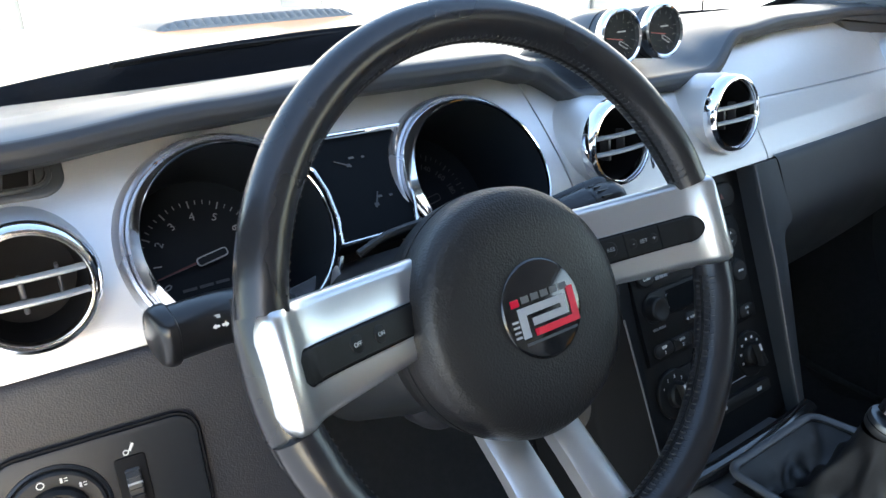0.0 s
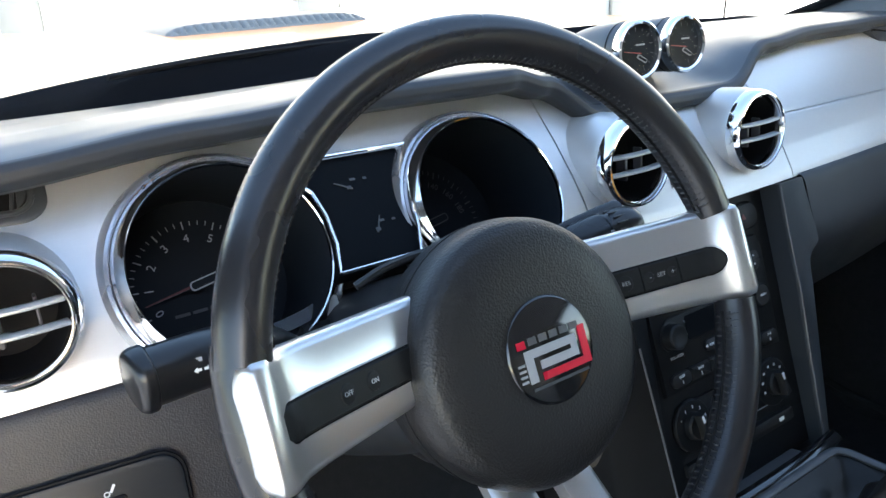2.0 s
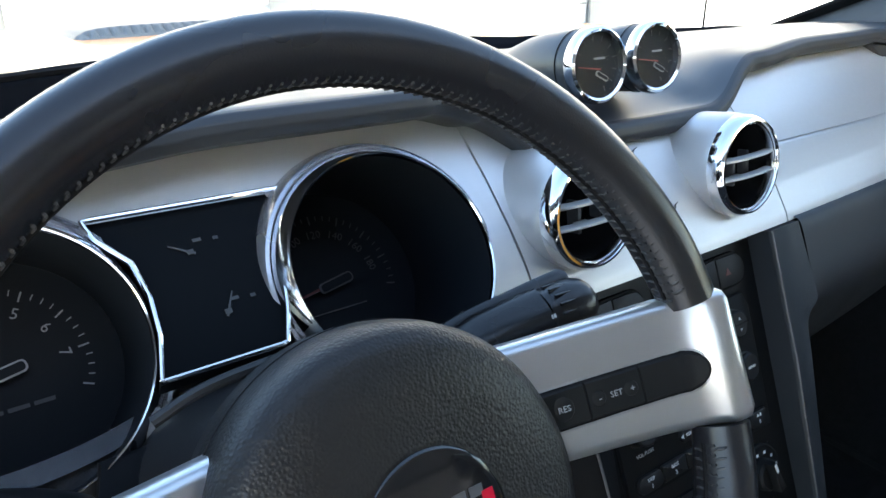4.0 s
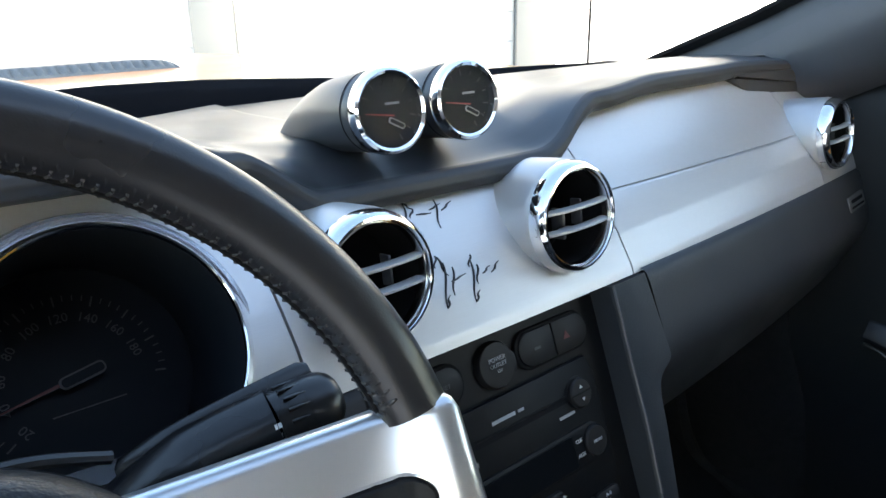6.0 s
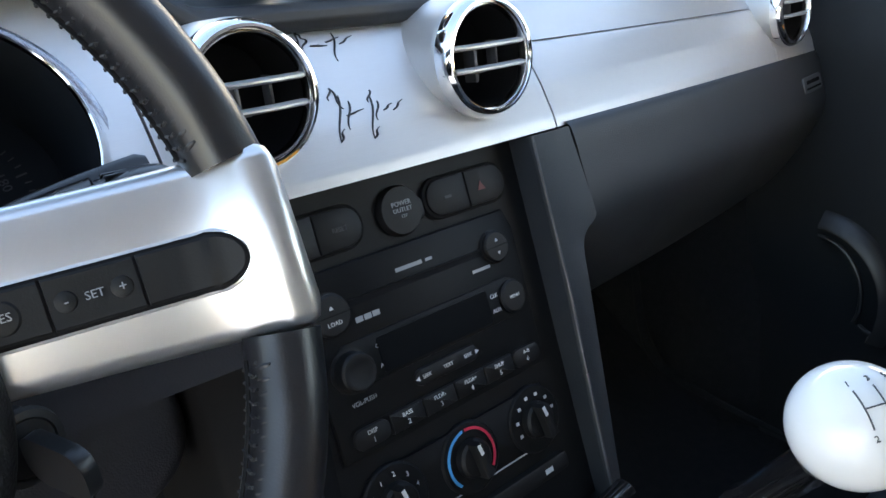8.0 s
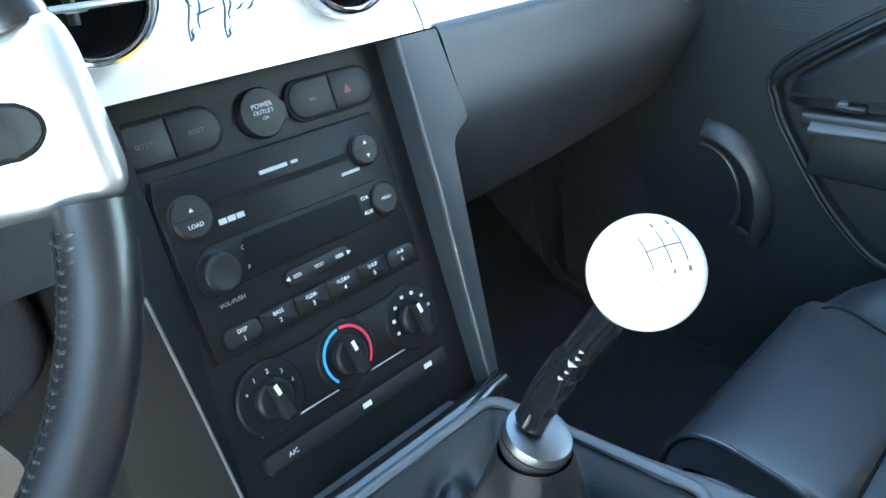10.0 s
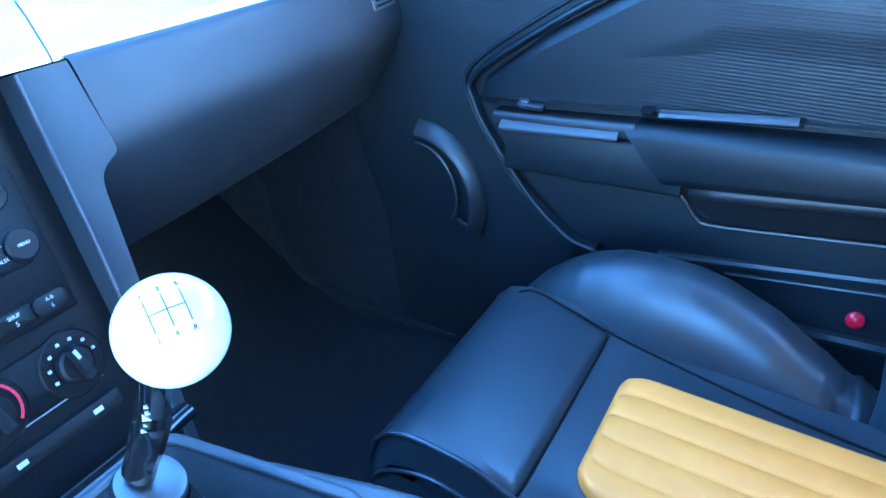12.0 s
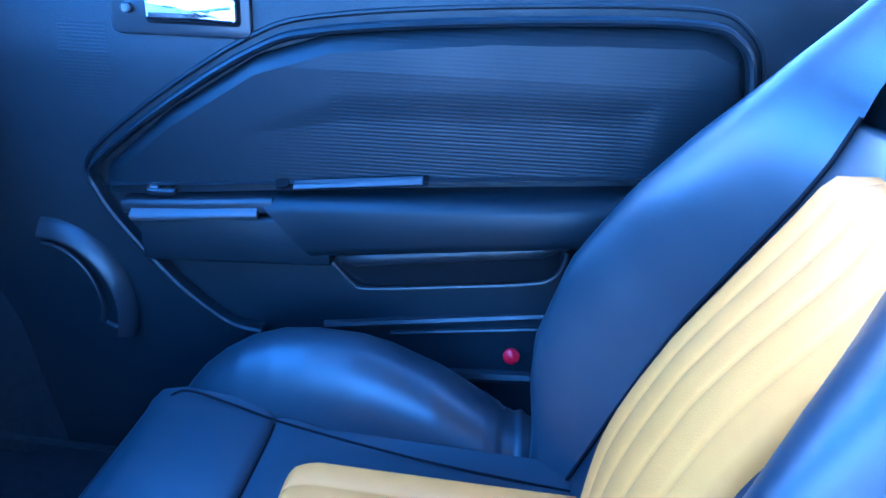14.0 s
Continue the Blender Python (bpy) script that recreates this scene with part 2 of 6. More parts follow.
def smooth_path(points, n=8, closed=False):
    """A round curve through the points."""
    p = [Vector(q) for q in points]
    out, k = [], len(p)
    for i in range(k if closed else k - 1):
        if closed:
            a, b, c, d = p[i - 1], p[i], p[(i + 1) % k], p[(i + 2) % k]
        else:
            a, b, c, d = p[max(i - 1, 0)], p[i], p[i + 1], p[min(i + 2, k - 1)]
        for j in range(n):
            t = j / n
            out.append(0.5 * (2 * b + (c - a) * t + (2 * a - 5 * b + 4 * c - d) * t * t + (3 * b - a - 3 * c + d) * t ** 3))
    if not closed:
        out.append(p[-1])
    return out


def sweep(path, radius, sides=8, closed=False, bm=None, flat=1.0, up=None, power=1.0):
    """A tube along a path. radius: a number or one for each point. flat: its thickness across up."""
    bm = bm or bmesh.new()
    path = [Vector(q) for q in path]
    n, rings, last = len(path), [], None
    for i, p in enumerate(path):
        d = (path[(i + 1) % n] - path[i - 1]) if closed else (path[min(i + 1, n - 1)] - path[max(i - 1, 0)])
        d.normalize()
        if up is not None:
            a = Vector(up) - d * d.dot(Vector(up))
        elif last is None:
            a = d.orthogonal()
        else:
            a = last - d * d.dot(last)
        a.normalize()
        last = a
        b = d.cross(a)
        r = radius[i] if isinstance(radius, (list, tuple)) else radius
        ring = []
        for k in range(sides):
            c, s = math.cos(2 * math.pi * k / sides), math.sin(2 * math.pi * k / sides)
            ring.append(bm.verts.new(p + a * r * flat * math.copysign(abs(c) ** power, c) + b * r * math.copysign(abs(s) ** power, s)))
        rings.append(ring)
    for i in range(n if closed else n - 1):
        a, b = rings[i], rings[(i + 1) % n]
        for k in range(sides):
            bm.faces.new((a[k], a[(k + 1) % sides], b[(k + 1) % sides], b[k]))
    if not closed:
        bm.faces.new(list(reversed(rings[0])))
        bm.faces.new(rings[-1])
    return bm


def sheet(fn, us, vs, bm=None, keep=None, skirt=None):
    """A grid of points fn(u, v). keep(u, v) says which cells stay; skirt: how far the open border is turned back."""
    bm = bm or bmesh.new()
    rows = [[bm.verts.new(fn(u, v)) for v in vs] for u in us]
    for i in range(len(us) - 1):
        for j in range(len(vs) - 1):
            if keep is None or keep((us[i] + us[i + 1]) / 2, (vs[j] + vs[j + 1]) / 2):
                bm.faces.new((rows[i][j], rows[i + 1][j], rows[i + 1][j + 1], rows[i][j + 1]))
    loose = [v for v in bm.verts if not v.link_faces]
    bmesh.ops.delete(bm, geom=loose, context="VERTS")
    if skirt is not None:
        edges = [e for e in bm.edges if e.is_boundary]
        grown = bmesh.ops.extrude_edge_only(bm, edges=edges)["geom"]
        bmesh.ops.translate(bm, verts=[g for g in grown if isinstance(g, bmesh.types.BMVert)], vec=Vector(skirt))
    return bm


def steps(a, b, n):
    return [a + (b - a) * i / n for i in range(n + 1)]


def blend(points, x):
    """A smooth line through (x, value) points."""
    if x <= points[0][0]:
        return points[0][1]
    for (x0, y0), (x1, y1) in zip(points, points[1:]):
        if x <= x1:
            t = (x - x0) / (x1 - x0)
            t = t * t * (3 - 2 * t)
            return y0 + (y1 - y0) * t
    return points[-1][1]


def line(points, x):
    if x <= points[0][0]:
        return points[0][1]
    for (x0, y0), (x1, y1) in zip(points, points[1:]):
        if x <= x1:
            return y0 + (y1 - y0) * (x - x0) / (x1 - x0)
    return points[-1][1]


def curve(points, x):
    """A rounded line through (x, value) points, x evenly spaced."""
    i = min(max(int(x - points[0][0]), 0), len(points) - 2)
    t = x - points[i][0]
    a, b = points[i][1], points[i + 1][1]
    da = (b - points[max(i - 1, 0)][1]) / 2
    db = (points[min(i + 2, len(points) - 1)][1] - a) / 2
    return a + da * t + (3 * (b - a) - 2 * da - db) * t ** 2 + (2 * (a - b) + da + db) * t ** 3


def words(text, size, m, bm=None, depth=0.0002):
    """Flat lettering, centred in the frame m."""
    cu = bpy.data.curves.new("words", "FONT")
    cu.body, cu.size, cu.align_x, cu.align_y, cu.extrude, cu.resolution_u = text, size, "CENTER", "CENTER", depth, 2
    ob = bpy.data.objects.new("words", cu)
    scene.collection.objects.link(ob)
    me = bpy.data.meshes.new_from_object(ob.evaluated_get(bpy.context.evaluated_depsgraph_get()))
    bpy.data.objects.remove(ob)
    bpy.data.curves.remove(cu)
    bm = bm or bmesh.new()
    me.transform(m)
    bm.from_mesh(me)
    bpy.data.meshes.remove(me)
    return bm


def bar(w, h, m, bm=None, x=0.0, y=0.0, z=0.0):
    """A plain printed bar in the frame m."""
    return prism([(x - w / 2, y - h / 2), (x + w / 2, y - h / 2), (x + w / 2, y + h / 2), (x - w / 2, y + h / 2)], z, z + 0.0004, m, bm=bm)


def at(x, y, z=0.0, turn=0.0):
    return Matrix.Translation((x, y, z)) @ Matrix.Rotation(radians(turn), 4, "Z")


# ---- the dashboard's shape ----
MID = 0.011                                        # the car's middle line
FACE_LINE = [(0.880, 0.520), (0.905, 0.530), (0.930, 0.546), (0.950, 0.562), (0.980, 0.590), (1.017, 0.629), (1.035, 0.655)]
LIP_LINE = [(-0.80, 1.026), (-0.63, 1.035), (-0.47, 1.0445), (-0.32, 1.0515), (-0.185, 1.051), (-0.145, 1.040), (-0.088, 1.006), (0.115, 1.004), (0.235, 1.039), (0.35, 1.044), (0.50, 1.042), (0.75, 1.030)]


def bow(x):
    return 0.040 * ((x - MID) / 0.65) ** 2


def face_y(x, z):
    return line(FACE_LINE, z) + bow(x)


def face_low(x):
    return 0.898 - 0.010 * ((x - MID) / 0.65) ** 2


def lip(x):
    z = blend(LIP_LINE, x)
    return face_y(x, z - 0.018) - line([(-0.19, 0.056), (-0.13, 0.030), (-0.09, 0.011), (0.10, 0.011), (0.25, 0.020)], x), z


def glass_foot(x):
    """Where the windscreen meets the cowl."""
    return 0.985 - 0.19 * abs((x - MID) / 0.58) ** 2.3


def pad_back(x):
    if x > MID:
        return max(glass_foot(x), lip(x)[0] + 0.09)
    return line([(-0.80, 0.755), (-0.605, 0.793), (-0.504, 0.818), (-0.379, 0.850), (-0.30, 0.868), (-0.20, 0.900), (-0.10, 0.945), (MID, 0.985)], x)


def lip_mean(x, wide):
    ws = [1 + math.cos(math.pi * k / 9) for k in range(-8, 9)]
    return sum(w * blend(LIP_LINE, x + wide * k / 6) for k, w in zip(range(-8, 9), ws)) / sum(ws)


SPEEDO = Vector((-0.248, 0.567, 0.950))
TACH = Vector((-0.477, 0.580, 0.945))
DIAL_N = Vector((0, -math.cos(radians(35)), math.sin(radians(35))))
VENTS = [Vector((-0.627, 0.560, 0.951)), Vector((-0.093, 0.535, 0.962)), Vector((0.101, 0.537, 0.962)), Vector((0.640, 0.566, 0.951))]

dash = thing("dashboard", (MID, 0.62, 0.60), "black dashboard with brushed silver face panels and round chrome vents", "dashboard")


# soft upper pad, with a hood over the dials and a lower tray in the middle
def pad_point(x, s):
    y, z = lip(x)
    yb = pad_back(x)
    zb = (1.014 if x < MID else 1.010) + (0.016 if x < MID else 0.026) * min(1.0, abs((x - MID) / 0.60)) ** 2
    z6, z7, z8 = lip_mean(x, 0.025), lip_mean(x, 0.075), lip_mean(x, 0.15)
    rise = max(0.0, min(1.0, (1.046 - z8) / 0.03)) * 0.010
    prof = [(0.0, y + 0.06, z - 0.034), (1, y + 0.016, z - 0.022), (2, y + 0.004, z - 0.017), (3, y, z - 0.010), (4, y + 0.0015, z - 0.004),
            (5, y + 0.006, z), (6, y + 0.016, 0.5 * z + 0.5 * z6 + 0.0015), (7, y + 0.04, z7 + 0.002 + rise * 0.5), (8, min(y + 0.08, 0.6 * y + 0.4 * yb), z8 + 0.001 + rise),
            (9, y * 0.5 + yb * 0.5, 0.5 * (z8 + rise) + 0.5 * zb + 0.001), (10, yb * 0.8 + y * 0.2, 0.2 * z8 + 0.8 * zb), (11, yb, zb), (12, yb + 0.008, 0.95)]
    i = min(int(s), 11)
    t = s - i
    a, b = prof[i], prof[i + 1]
    return Vector((x, a[1] + (b[1] - a[1]) * t, a[2] + (b[2] - a[2]) * t))


pad = part("pad", sheet(pad_point, steps(-0.79, 0.79, 320), steps(5.5, 12, 26)), PADTOP, dash, "soft black dashboard pad with a curved edge", angle=60)

part("pad_edge", sheet(pad_point, steps(-0.79, 0.79, 320), steps(0, 5.5, 22)), LIPPAD, dash, "matt rolled edge of the pad", angle=60)


def in_hole(x, z, margin=0.0):
    for c, r in ((SPEEDO, 0.0755), (TACH, 0.0778)):
        v = (z - c.z) / math.cos(radians(35))
        if (x - c.x) ** 2 + v ** 2 < (r + margin) ** 2:
            return True
    if -0.41 < x < -0.30 and 0.90 < z < 0.976:
        return True
    for c in VENTS:
        if (x - c.x) ** 2 + (z - c.z + 0.006) ** 2 < 0.0385 ** 2:
            return True
    return False


def face_panel(name, x0, x1, z0, z1, label, n=0):
    nx, nz = max(8, int((x1 - x0) / 0.0045)), max(6, 34)

    def point(u, v):
        x = x0 + (x1 - x0) * u
        top = z1(x) if callable(z1) else z1
        low = z0(x) if callable(z0) else face_low(x)
        z = low + (top - low) * v
        return Vector((x, face_y(x, z), z))

    def keep(u, v):
        p = point(u, v)
        return not in_hole(p.x, p.z)
    bm = sheet(point, steps(0, 1, nx), steps(0, 1, nz), keep=keep, skirt=(0, 0.006, 0))
    return part(name, bm, SILVER, dash, label, angle=50)


def top_edge(x):
    return lip(x)[1] - 0.012


face_panel("face_panel", -0.76, -0.1475, 0.882, top_edge, "brushed silver instrument panel face")
face_panel("face_panel", -0.1455, 0.1715, 0.882, top_edge, "brushed silver middle face with pen marks")
def strip_seam(x):
    return 0.9605 - 0.020 * (x - 0.17)


face_panel("face_panel", 0.1735, 0.606, 0.882, lambda x: strip_seam(x) - 0.0007, "brushed silver lower face strip")
face_panel("face_panel", 0.1735, 0.606, lambda x: strip_seam(x) + 0.0007, top_edge, "brushed silver upper face strip")
face_panel("face_panel", 0.608, 0.74, 0.882, lambda x: 0.998, "brushed silver end panel")
brow = [(0.515, 1.022), (0.549, 1.003), (0.60, 0.995), (0.64, 0.991), (0.775, 0.988), (0.775, 1.020), (0.515, 1.030)]
part("end_brow", prism(brow, -0.09, 0.008, basis(Vector((0, 0.652, 0)), Vector((1, 0, 0)), Vector((0, 0, 1)), Vector((0, -1, 0))), 0.006), LIPPAD, dash, "black corner piece over the end vent")
part("backing", sheet(lambda x, z: Vector((x, face_y(x, min(z, lip(x)[1] - 0.016)) + 0.010, min(z, lip(x)[1] - 0.016))), steps(-0.76, 0.74, 200), steps(0.895, 1.04, 26),
                      keep=lambda x, z: not in_hole(x, z)), DARK, dash)


# round air vents
def air_vent(c, tilt=8, turn=0.0):
    m = facing(c, Vector((math.sin(radians(turn)), -math.cos(radians(tilt)), math.sin(radians(tilt))))) @ Matrix.Diagonal((0.9, 0.9, 0.9, 1))
    vent = part("air_vent", lathe([(0.0515, -0.105), (0.0515, -0.016), (0.0500, -0.008), (0.0480, -0.004)], m, 56), SILVER, dash, "silver housing with a chrome ring and two bars")
    ring = [(0.0500, -0.014), (0.0504, -0.007), (0.0497, -0.001), (0.0482, 0.0035), (0.0460, 0.0062), (0.0440, 0.0064), (0.0428, 0.0045), (0.0424, 0.0005)]
    part("bezel", lathe(ring, m, 64), CHROME, vent, "polished chrome ring")
    part("inner_ring", lathe([(0.0426, 0.0010), (0.0421, 0.0030), (0.0412, 0.0034), (0.0406, 0.0020), (0.0403, -0.002), (0.0400, -0.012)], m, 56), COLLAR_METAL, vent, "narrow bright inner ring")
    part("cup", lathe([(0.0402, -0.004), (0.0392, -0.020), (0.036, -0.045), (0.0, -0.050)], m, 56), DARK, vent, "dark inside of the duct")
    for v in (0.0095, -0.0085):
        half = math.sqrt(0.0394 ** 2 - v * v)
        pts = [(-half, -0.0020), (-half * 0.5, 0.0016), (0, 0.0026), (half * 0.5, 0.0016), (half, -0.0020)]
        path = [m @ Vector((p.x, v, p.y)) for p in smooth_path([(a, b, 0) for a, b in pts], 5)]
        part("slat", sweep(path, 0.0052, 10, up=m.to_3x3() @ Vector((0, 1, 0)), flat=0.42), SLAT, vent, "silver bar")
    part("clip", box((-0.0070, -0.020, -0.024), (-0.0030, 0.008, -0.010), 0.0012, m), GREY_BLADE, vent, "grey adjusting blade")
    part("clip_head", box((-0.0125, -0.0125, -0.012), (0.0020, -0.0085, -0.006), 0.0012, m), SLAT, vent, "silver adjusting tab")
    part("clip", box((0.020, -0.012, -0.024), (0.0225, 0.012, -0.012), 0.0010, m), GREY_BLADE, vent, "grey adjusting blade")
    return vent


for c, turn in zip(VENTS, (-3, 0, 0, 3)):
    air_vent(c, turn=turn)


# the small slotted vent for the side window
def side_vent():
    m = facing((-0.688, face_y(-0.688, 1.000) + 0.003, 1.000), (-0.08, -0.69, 0.72))
    v = part("side_window_vent", prism(rrect(0.190, 0.052, 0.019, 8, 0.015, 0.006), -0.014, 0.004, m, 0.004, segs=3), PAD, dash, "black slotted outlet for the side window")
    part("rim", sweep([m @ Vector((x, y, 0.0042)) for x, y in rrect(0.172, 0.036, 0.012, 7, 0.013, 0.0075)], 0.0024, 8, True), PAD, v, "rounded rim")
    part("shadow_gap", sweep([m @ Vector((x, y, 0.0004)) for x, y in rrect(0.193, 0.055, 0.020, 8, 0.015, 0.006)], 0.0018, 6, True), DARK, v)
    part("cavity", prism(rrect(0.171, 0.035, 0.011, 6, 0.013, 0.0075), 0.0036, 0.0047, m), DARK, v)
    part("blank", prism([(0.0895, -0.008), (0.0930, -0.006), (0.0955, -0.001), (0.0965, 0.005), (0.0970, 0.023), (0.0915, 0.023)], 0.004, 0.0056, m, 0.0006), PAD, v, "closed end of the outlet")
    for i in range(8):
        k = m @ Matrix.Translation((0.0884 - i * 0.0197, 0.007, 0.0052)) @ Matrix.Rotation(radians(-9), 4, "Z")
        part("slat", box((-0.0013, -0.0165, -0.001), (0.0013, 0.0165, 0.0012), 0.0005, k), PAD, v)


side_vent()


# instrument cluster
cluster = thing("instrument_cluster", (-0.366, 0.63, 0.88), "black instrument cluster with two chrome ringed dials", "instrument cluster")


TUNNEL = Vector((0, math.cos(radians(29)), -math.sin(radians(29)))) * 0.109


def dial(c, r, name, label):
    m = facing(c, DIAL_N)
    f = facing(c + TUNNEL, DIAL_N)
    lip_z = 0.0125
    d = part(name, lathe([(0.0, 0.0), (0.0765, 0.0)], f, 56), FACE, cluster, label)
    bm = bmesh.new()
    rings = [[bm.verts.new(k @ Vector((q * math.cos(a), q * math.sin(a), z))) for a in [2 * math.pi * i / 64 for i in range(64)]] for k, q, z in ((m, r * 0.992, lip_z - 0.002), (f, 0.076, 0.0))]
    for i in range(64):
        bm.faces.new((rings[0][i], rings[0][(i + 1) % 64], rings[1][(i + 1) % 64], rings[1][i]))
    part("tunnel", bm, FACE, d, "dark tunnel down to the dial")
    part("inner_edge", lathe([(r * 0.990, lip_z - 0.003), (r * 0.994, lip_z), (r * 1.006, lip_z + 0.0009), (r * 1.016, lip_z - 0.0002)], m, 80), CHROME, d, "thin bright lip")
    part("ring", lathe([(r * 1.015, lip_z - 0.0003), (r * 1.035, lip_z - 0.0022), (r * 1.075, lip_z - 0.0075), (r * 1.105, 0.001), (r * 1.118, -0.004)], m, 80), CHROME, d, "wide polished chrome cone")
    surround = lathe([(r * 1.116, -0.001), (r * 1.135, 0.0015), (r * 1.165, 0.0005), (r * 1.205, -0.005), (r * 1.235, -0.013), (r * 1.245, -0.028)], m, 72)
    for v in surround.verts:
        if v.co.z < face_low(v.co.x) + 0.003:
            v.co.y += 0.012
            v.co.z = face_low(v.co.x) + 0.003
    part("collar", surround, FLARE, d, "satin metal surround")
    return d, f


speedo, SM = dial(SPEEDO, 0.0722, "speedometer", "black speed dial with pale numerals")
tach, TM = dial(TACH, 0.0745, "rev_counter", "black rev dial with pale numerals")


def dial_print(parent, m, marks, numerals, start, turn, size, tone):
    for i in range(marks):
        a = start + turn * i / (marks - 1)
        long = i % 4 == 0
        d0, d1 = 0.0505 if long else 0.0535, 0.0575
        k = m @ at((d0 + d1) / 2 * math.cos(radians(a)), (d0 + d1) / 2 * math.sin(radians(a)), 0.0005, a)
        part("scale_mark", bar(d1 - d0, 0.0011 if long else 0.0007, k), tone, parent)
    for text, a in numerals:
        part("numeral", words(text, size, m @ at(0.0420 * math.cos(radians(a)), 0.0420 * math.sin(radians(a)), 0.0006, a - 90)), tone, parent)


dial_print(tach, TM, 33, [(str(k), 90 + 28 * (4 - k)) for k in range(0, 8)], 202, -224, 0.0105, GREY_PRINT)
dial_print(speedo, SM, 37, [(str(k * 20), 88 - 25 * (k - 6)) for k in range(1, 10)], 213, -225, 0.0088, DIM_PRINT)
for d, m, tone in ((tach, TM, GREY_PRINT), (speedo, SM, DIM_PRINT)):
    part("needle", prism([(-0.05, -0.0005), (0.0, -0.0012), (0.0, 0.0012), (-0.05, 0.0005)], 0.006, 0.007, m @ at(0, 0, 0, 10)), DULL_RED, d, "dull red needle")
    part("pointer_frame", prism(rrect(0.030, 0.0085, 0.0035), 0.008, 0.0088, m @ at(0.004, 0, 0, 10)), tone, d)
    part("pointer_core", prism(rrect(0.0275, 0.0060, 0.0025), 0.0088, 0.0094, m @ at(0.004, 0, 0, 10)), FACE, d)
for i in range(4):
    part("printed_bar", bar(0.0125, 0.0026, TM @ at(-0.022 + i * 0.0150, -0.0225, 0.0005)), DIM_PRINT, tach, "small grey lettering on the dial")
part("printed_line", bar(0.046, 0.0008, SM @ at(0.004, -0.020, 0.0005)), DIM_PRINT, speedo)

# middle display with two small gauges
MM = facing((-0.356, 0.576, 0.9665), (0, -0.68, 0.733))
screen_shape = [(-0.052, -0.050), (0.020, -0.050), (0.028, -0.030), (0.036, 0.0), (0.043, 0.028), (0.054, 0.048), (0.0535, 0.0505), (-0.064, 0.0535), (-0.060, 0.040), (-0.046, 0.022), (-0.043, 0.0), (-0.045, -0.025)]
screen = part("display", prism(screen_shape, -0.022, -0.006, MM), DISPLAY_GLASS, cluster, "dark glossy middle display")
edge = [MM @ Vector((x, y, -0.001)) for x, y in screen_shape]
edge = [a.lerp(b, k) for i, a in enumerate(edge) for b in [edge[(i + 1) % len(edge)]] for k in (0.04, 0.35, 0.65, 0.96)]
part("display_frame", sweep(edge, 0.0016, 8, True), CHROME, screen, "thin chrome frame")
for k, (gx, gy) in enumerate(((-0.012, 0.022), (-0.004, -0.020))):
    g = MM @ at(gx, gy, -0.0055)
    part("needle", prism([(-0.003, -0.0007), (0.013, -0.0003), (0.013, 0.0003), (-0.003, 0.0007)], 0, 0.0008, g @ at(0, 0, 0, 150 if k == 0 else 62)), DIM_PRINT, screen, "small pale needle")
    part("needle_hub", bar(0.004, 0.003, g, z=0.0004), DIM_PRINT, screen)
    part("mark", bar(0.005, 0.002, g, x=0.006, y=0.007), DIM_PRINT, screen)
    part("mark", bar(0.003, 0.002, g, x=0.017, y=0.006), DIM_PRINT, screen)
part("lower_shelf", prism([(-0.100, -0.05), (0.10, -0.05), (0.085, -0.002), (-0.085, -0.002)], -0.03, -0.006, facing((-0.361, 0.535, 0.908), (0, -0.55, 0.83)), 0.004), DARK, cluster)


# lower dash: knee panel beside the wheel and the long black shelf below the silver face
LOWER = [(0, 0.535, 0.884), (1, 0.5205, 0.8855), (2, 0.5085, 0.8590), (3, 0.5000, 0.8390), (4, 0.4970, 0.8250), (5, 0.4990, 0.8100), (6, 0.5060, 0.7900), (7, 0.5180, 0.7650), (8, 0.5340, 0.7350), (9, 0.5530, 0.7050), (10, 0.5720, 0.6870), (11, 0.6050, 0.6830)]
KNEE = [(0.0, 0.535, 0.884), (1, 0.524, 0.880), (2, 0.516, 0.864), (3, 0.506, 0.83), (4, 0.495, 0.79), (5, 0.487, 0.75), (6, 0.480, 0.71), (7, 0.478, 0.68), (8, 0.52, 0.655)]


def run(prof):
    def f(x, s):
        y, z = curve([(q[0], q[1]) for q in prof], s), curve([(q[0], q[2]) for q in prof], s)
        return Vector((x, y + bow(x), z + (face_low(x) - 0.882) * max(0, 1 - s / 4)))
    return f




def glove_point(u, s):
    # the end beside the rail follows a slanted seam, and slips behind the rail at the bottom
    z = run(LOWER)(0.19, s).z
    x0 = line([(0.800, 0.150), (0.813, 0.168), (0.820, 0.1800), (0.826, 0.1895), (0.900, 0.1821)], z)
    return run(LOWER)(x0 + (0.735 - x0) * u, s)


part("lower_panel", sheet(glove_point, steps(0, 1, 62), steps(0, 11, 66)), GLOVE, dash, "black grained panel below the silver face", angle=60)
part("panel_backing", sheet(lambda x, z: Vector((x, 0.600 + bow(x), z)), steps(0.10, 0.74, 24), [0.70, 0.765, 0.83, 0.90]), DARK, dash, "dark inside of the dashboard")
part("knee_panel", sheet(run(KNEE), steps(-0.76, -0.115, 60), steps(0, 8, 32), keep=lambda x, s: x < -0.475 or s < 3.4), GRAIN, dash, "black grained knee panel", angle=60)
part("knee_bolster", prism(rrect(0.200, 0.092, 0.043, 9), -0.02, 0.012, facing((-0.264, 0.536, 0.774), (0.05, -0.97, 0.2)), 0.012, segs=4), GRAIN, dash, "rounded grained bolster below the column", angle=60)
bm = bmesh.new()
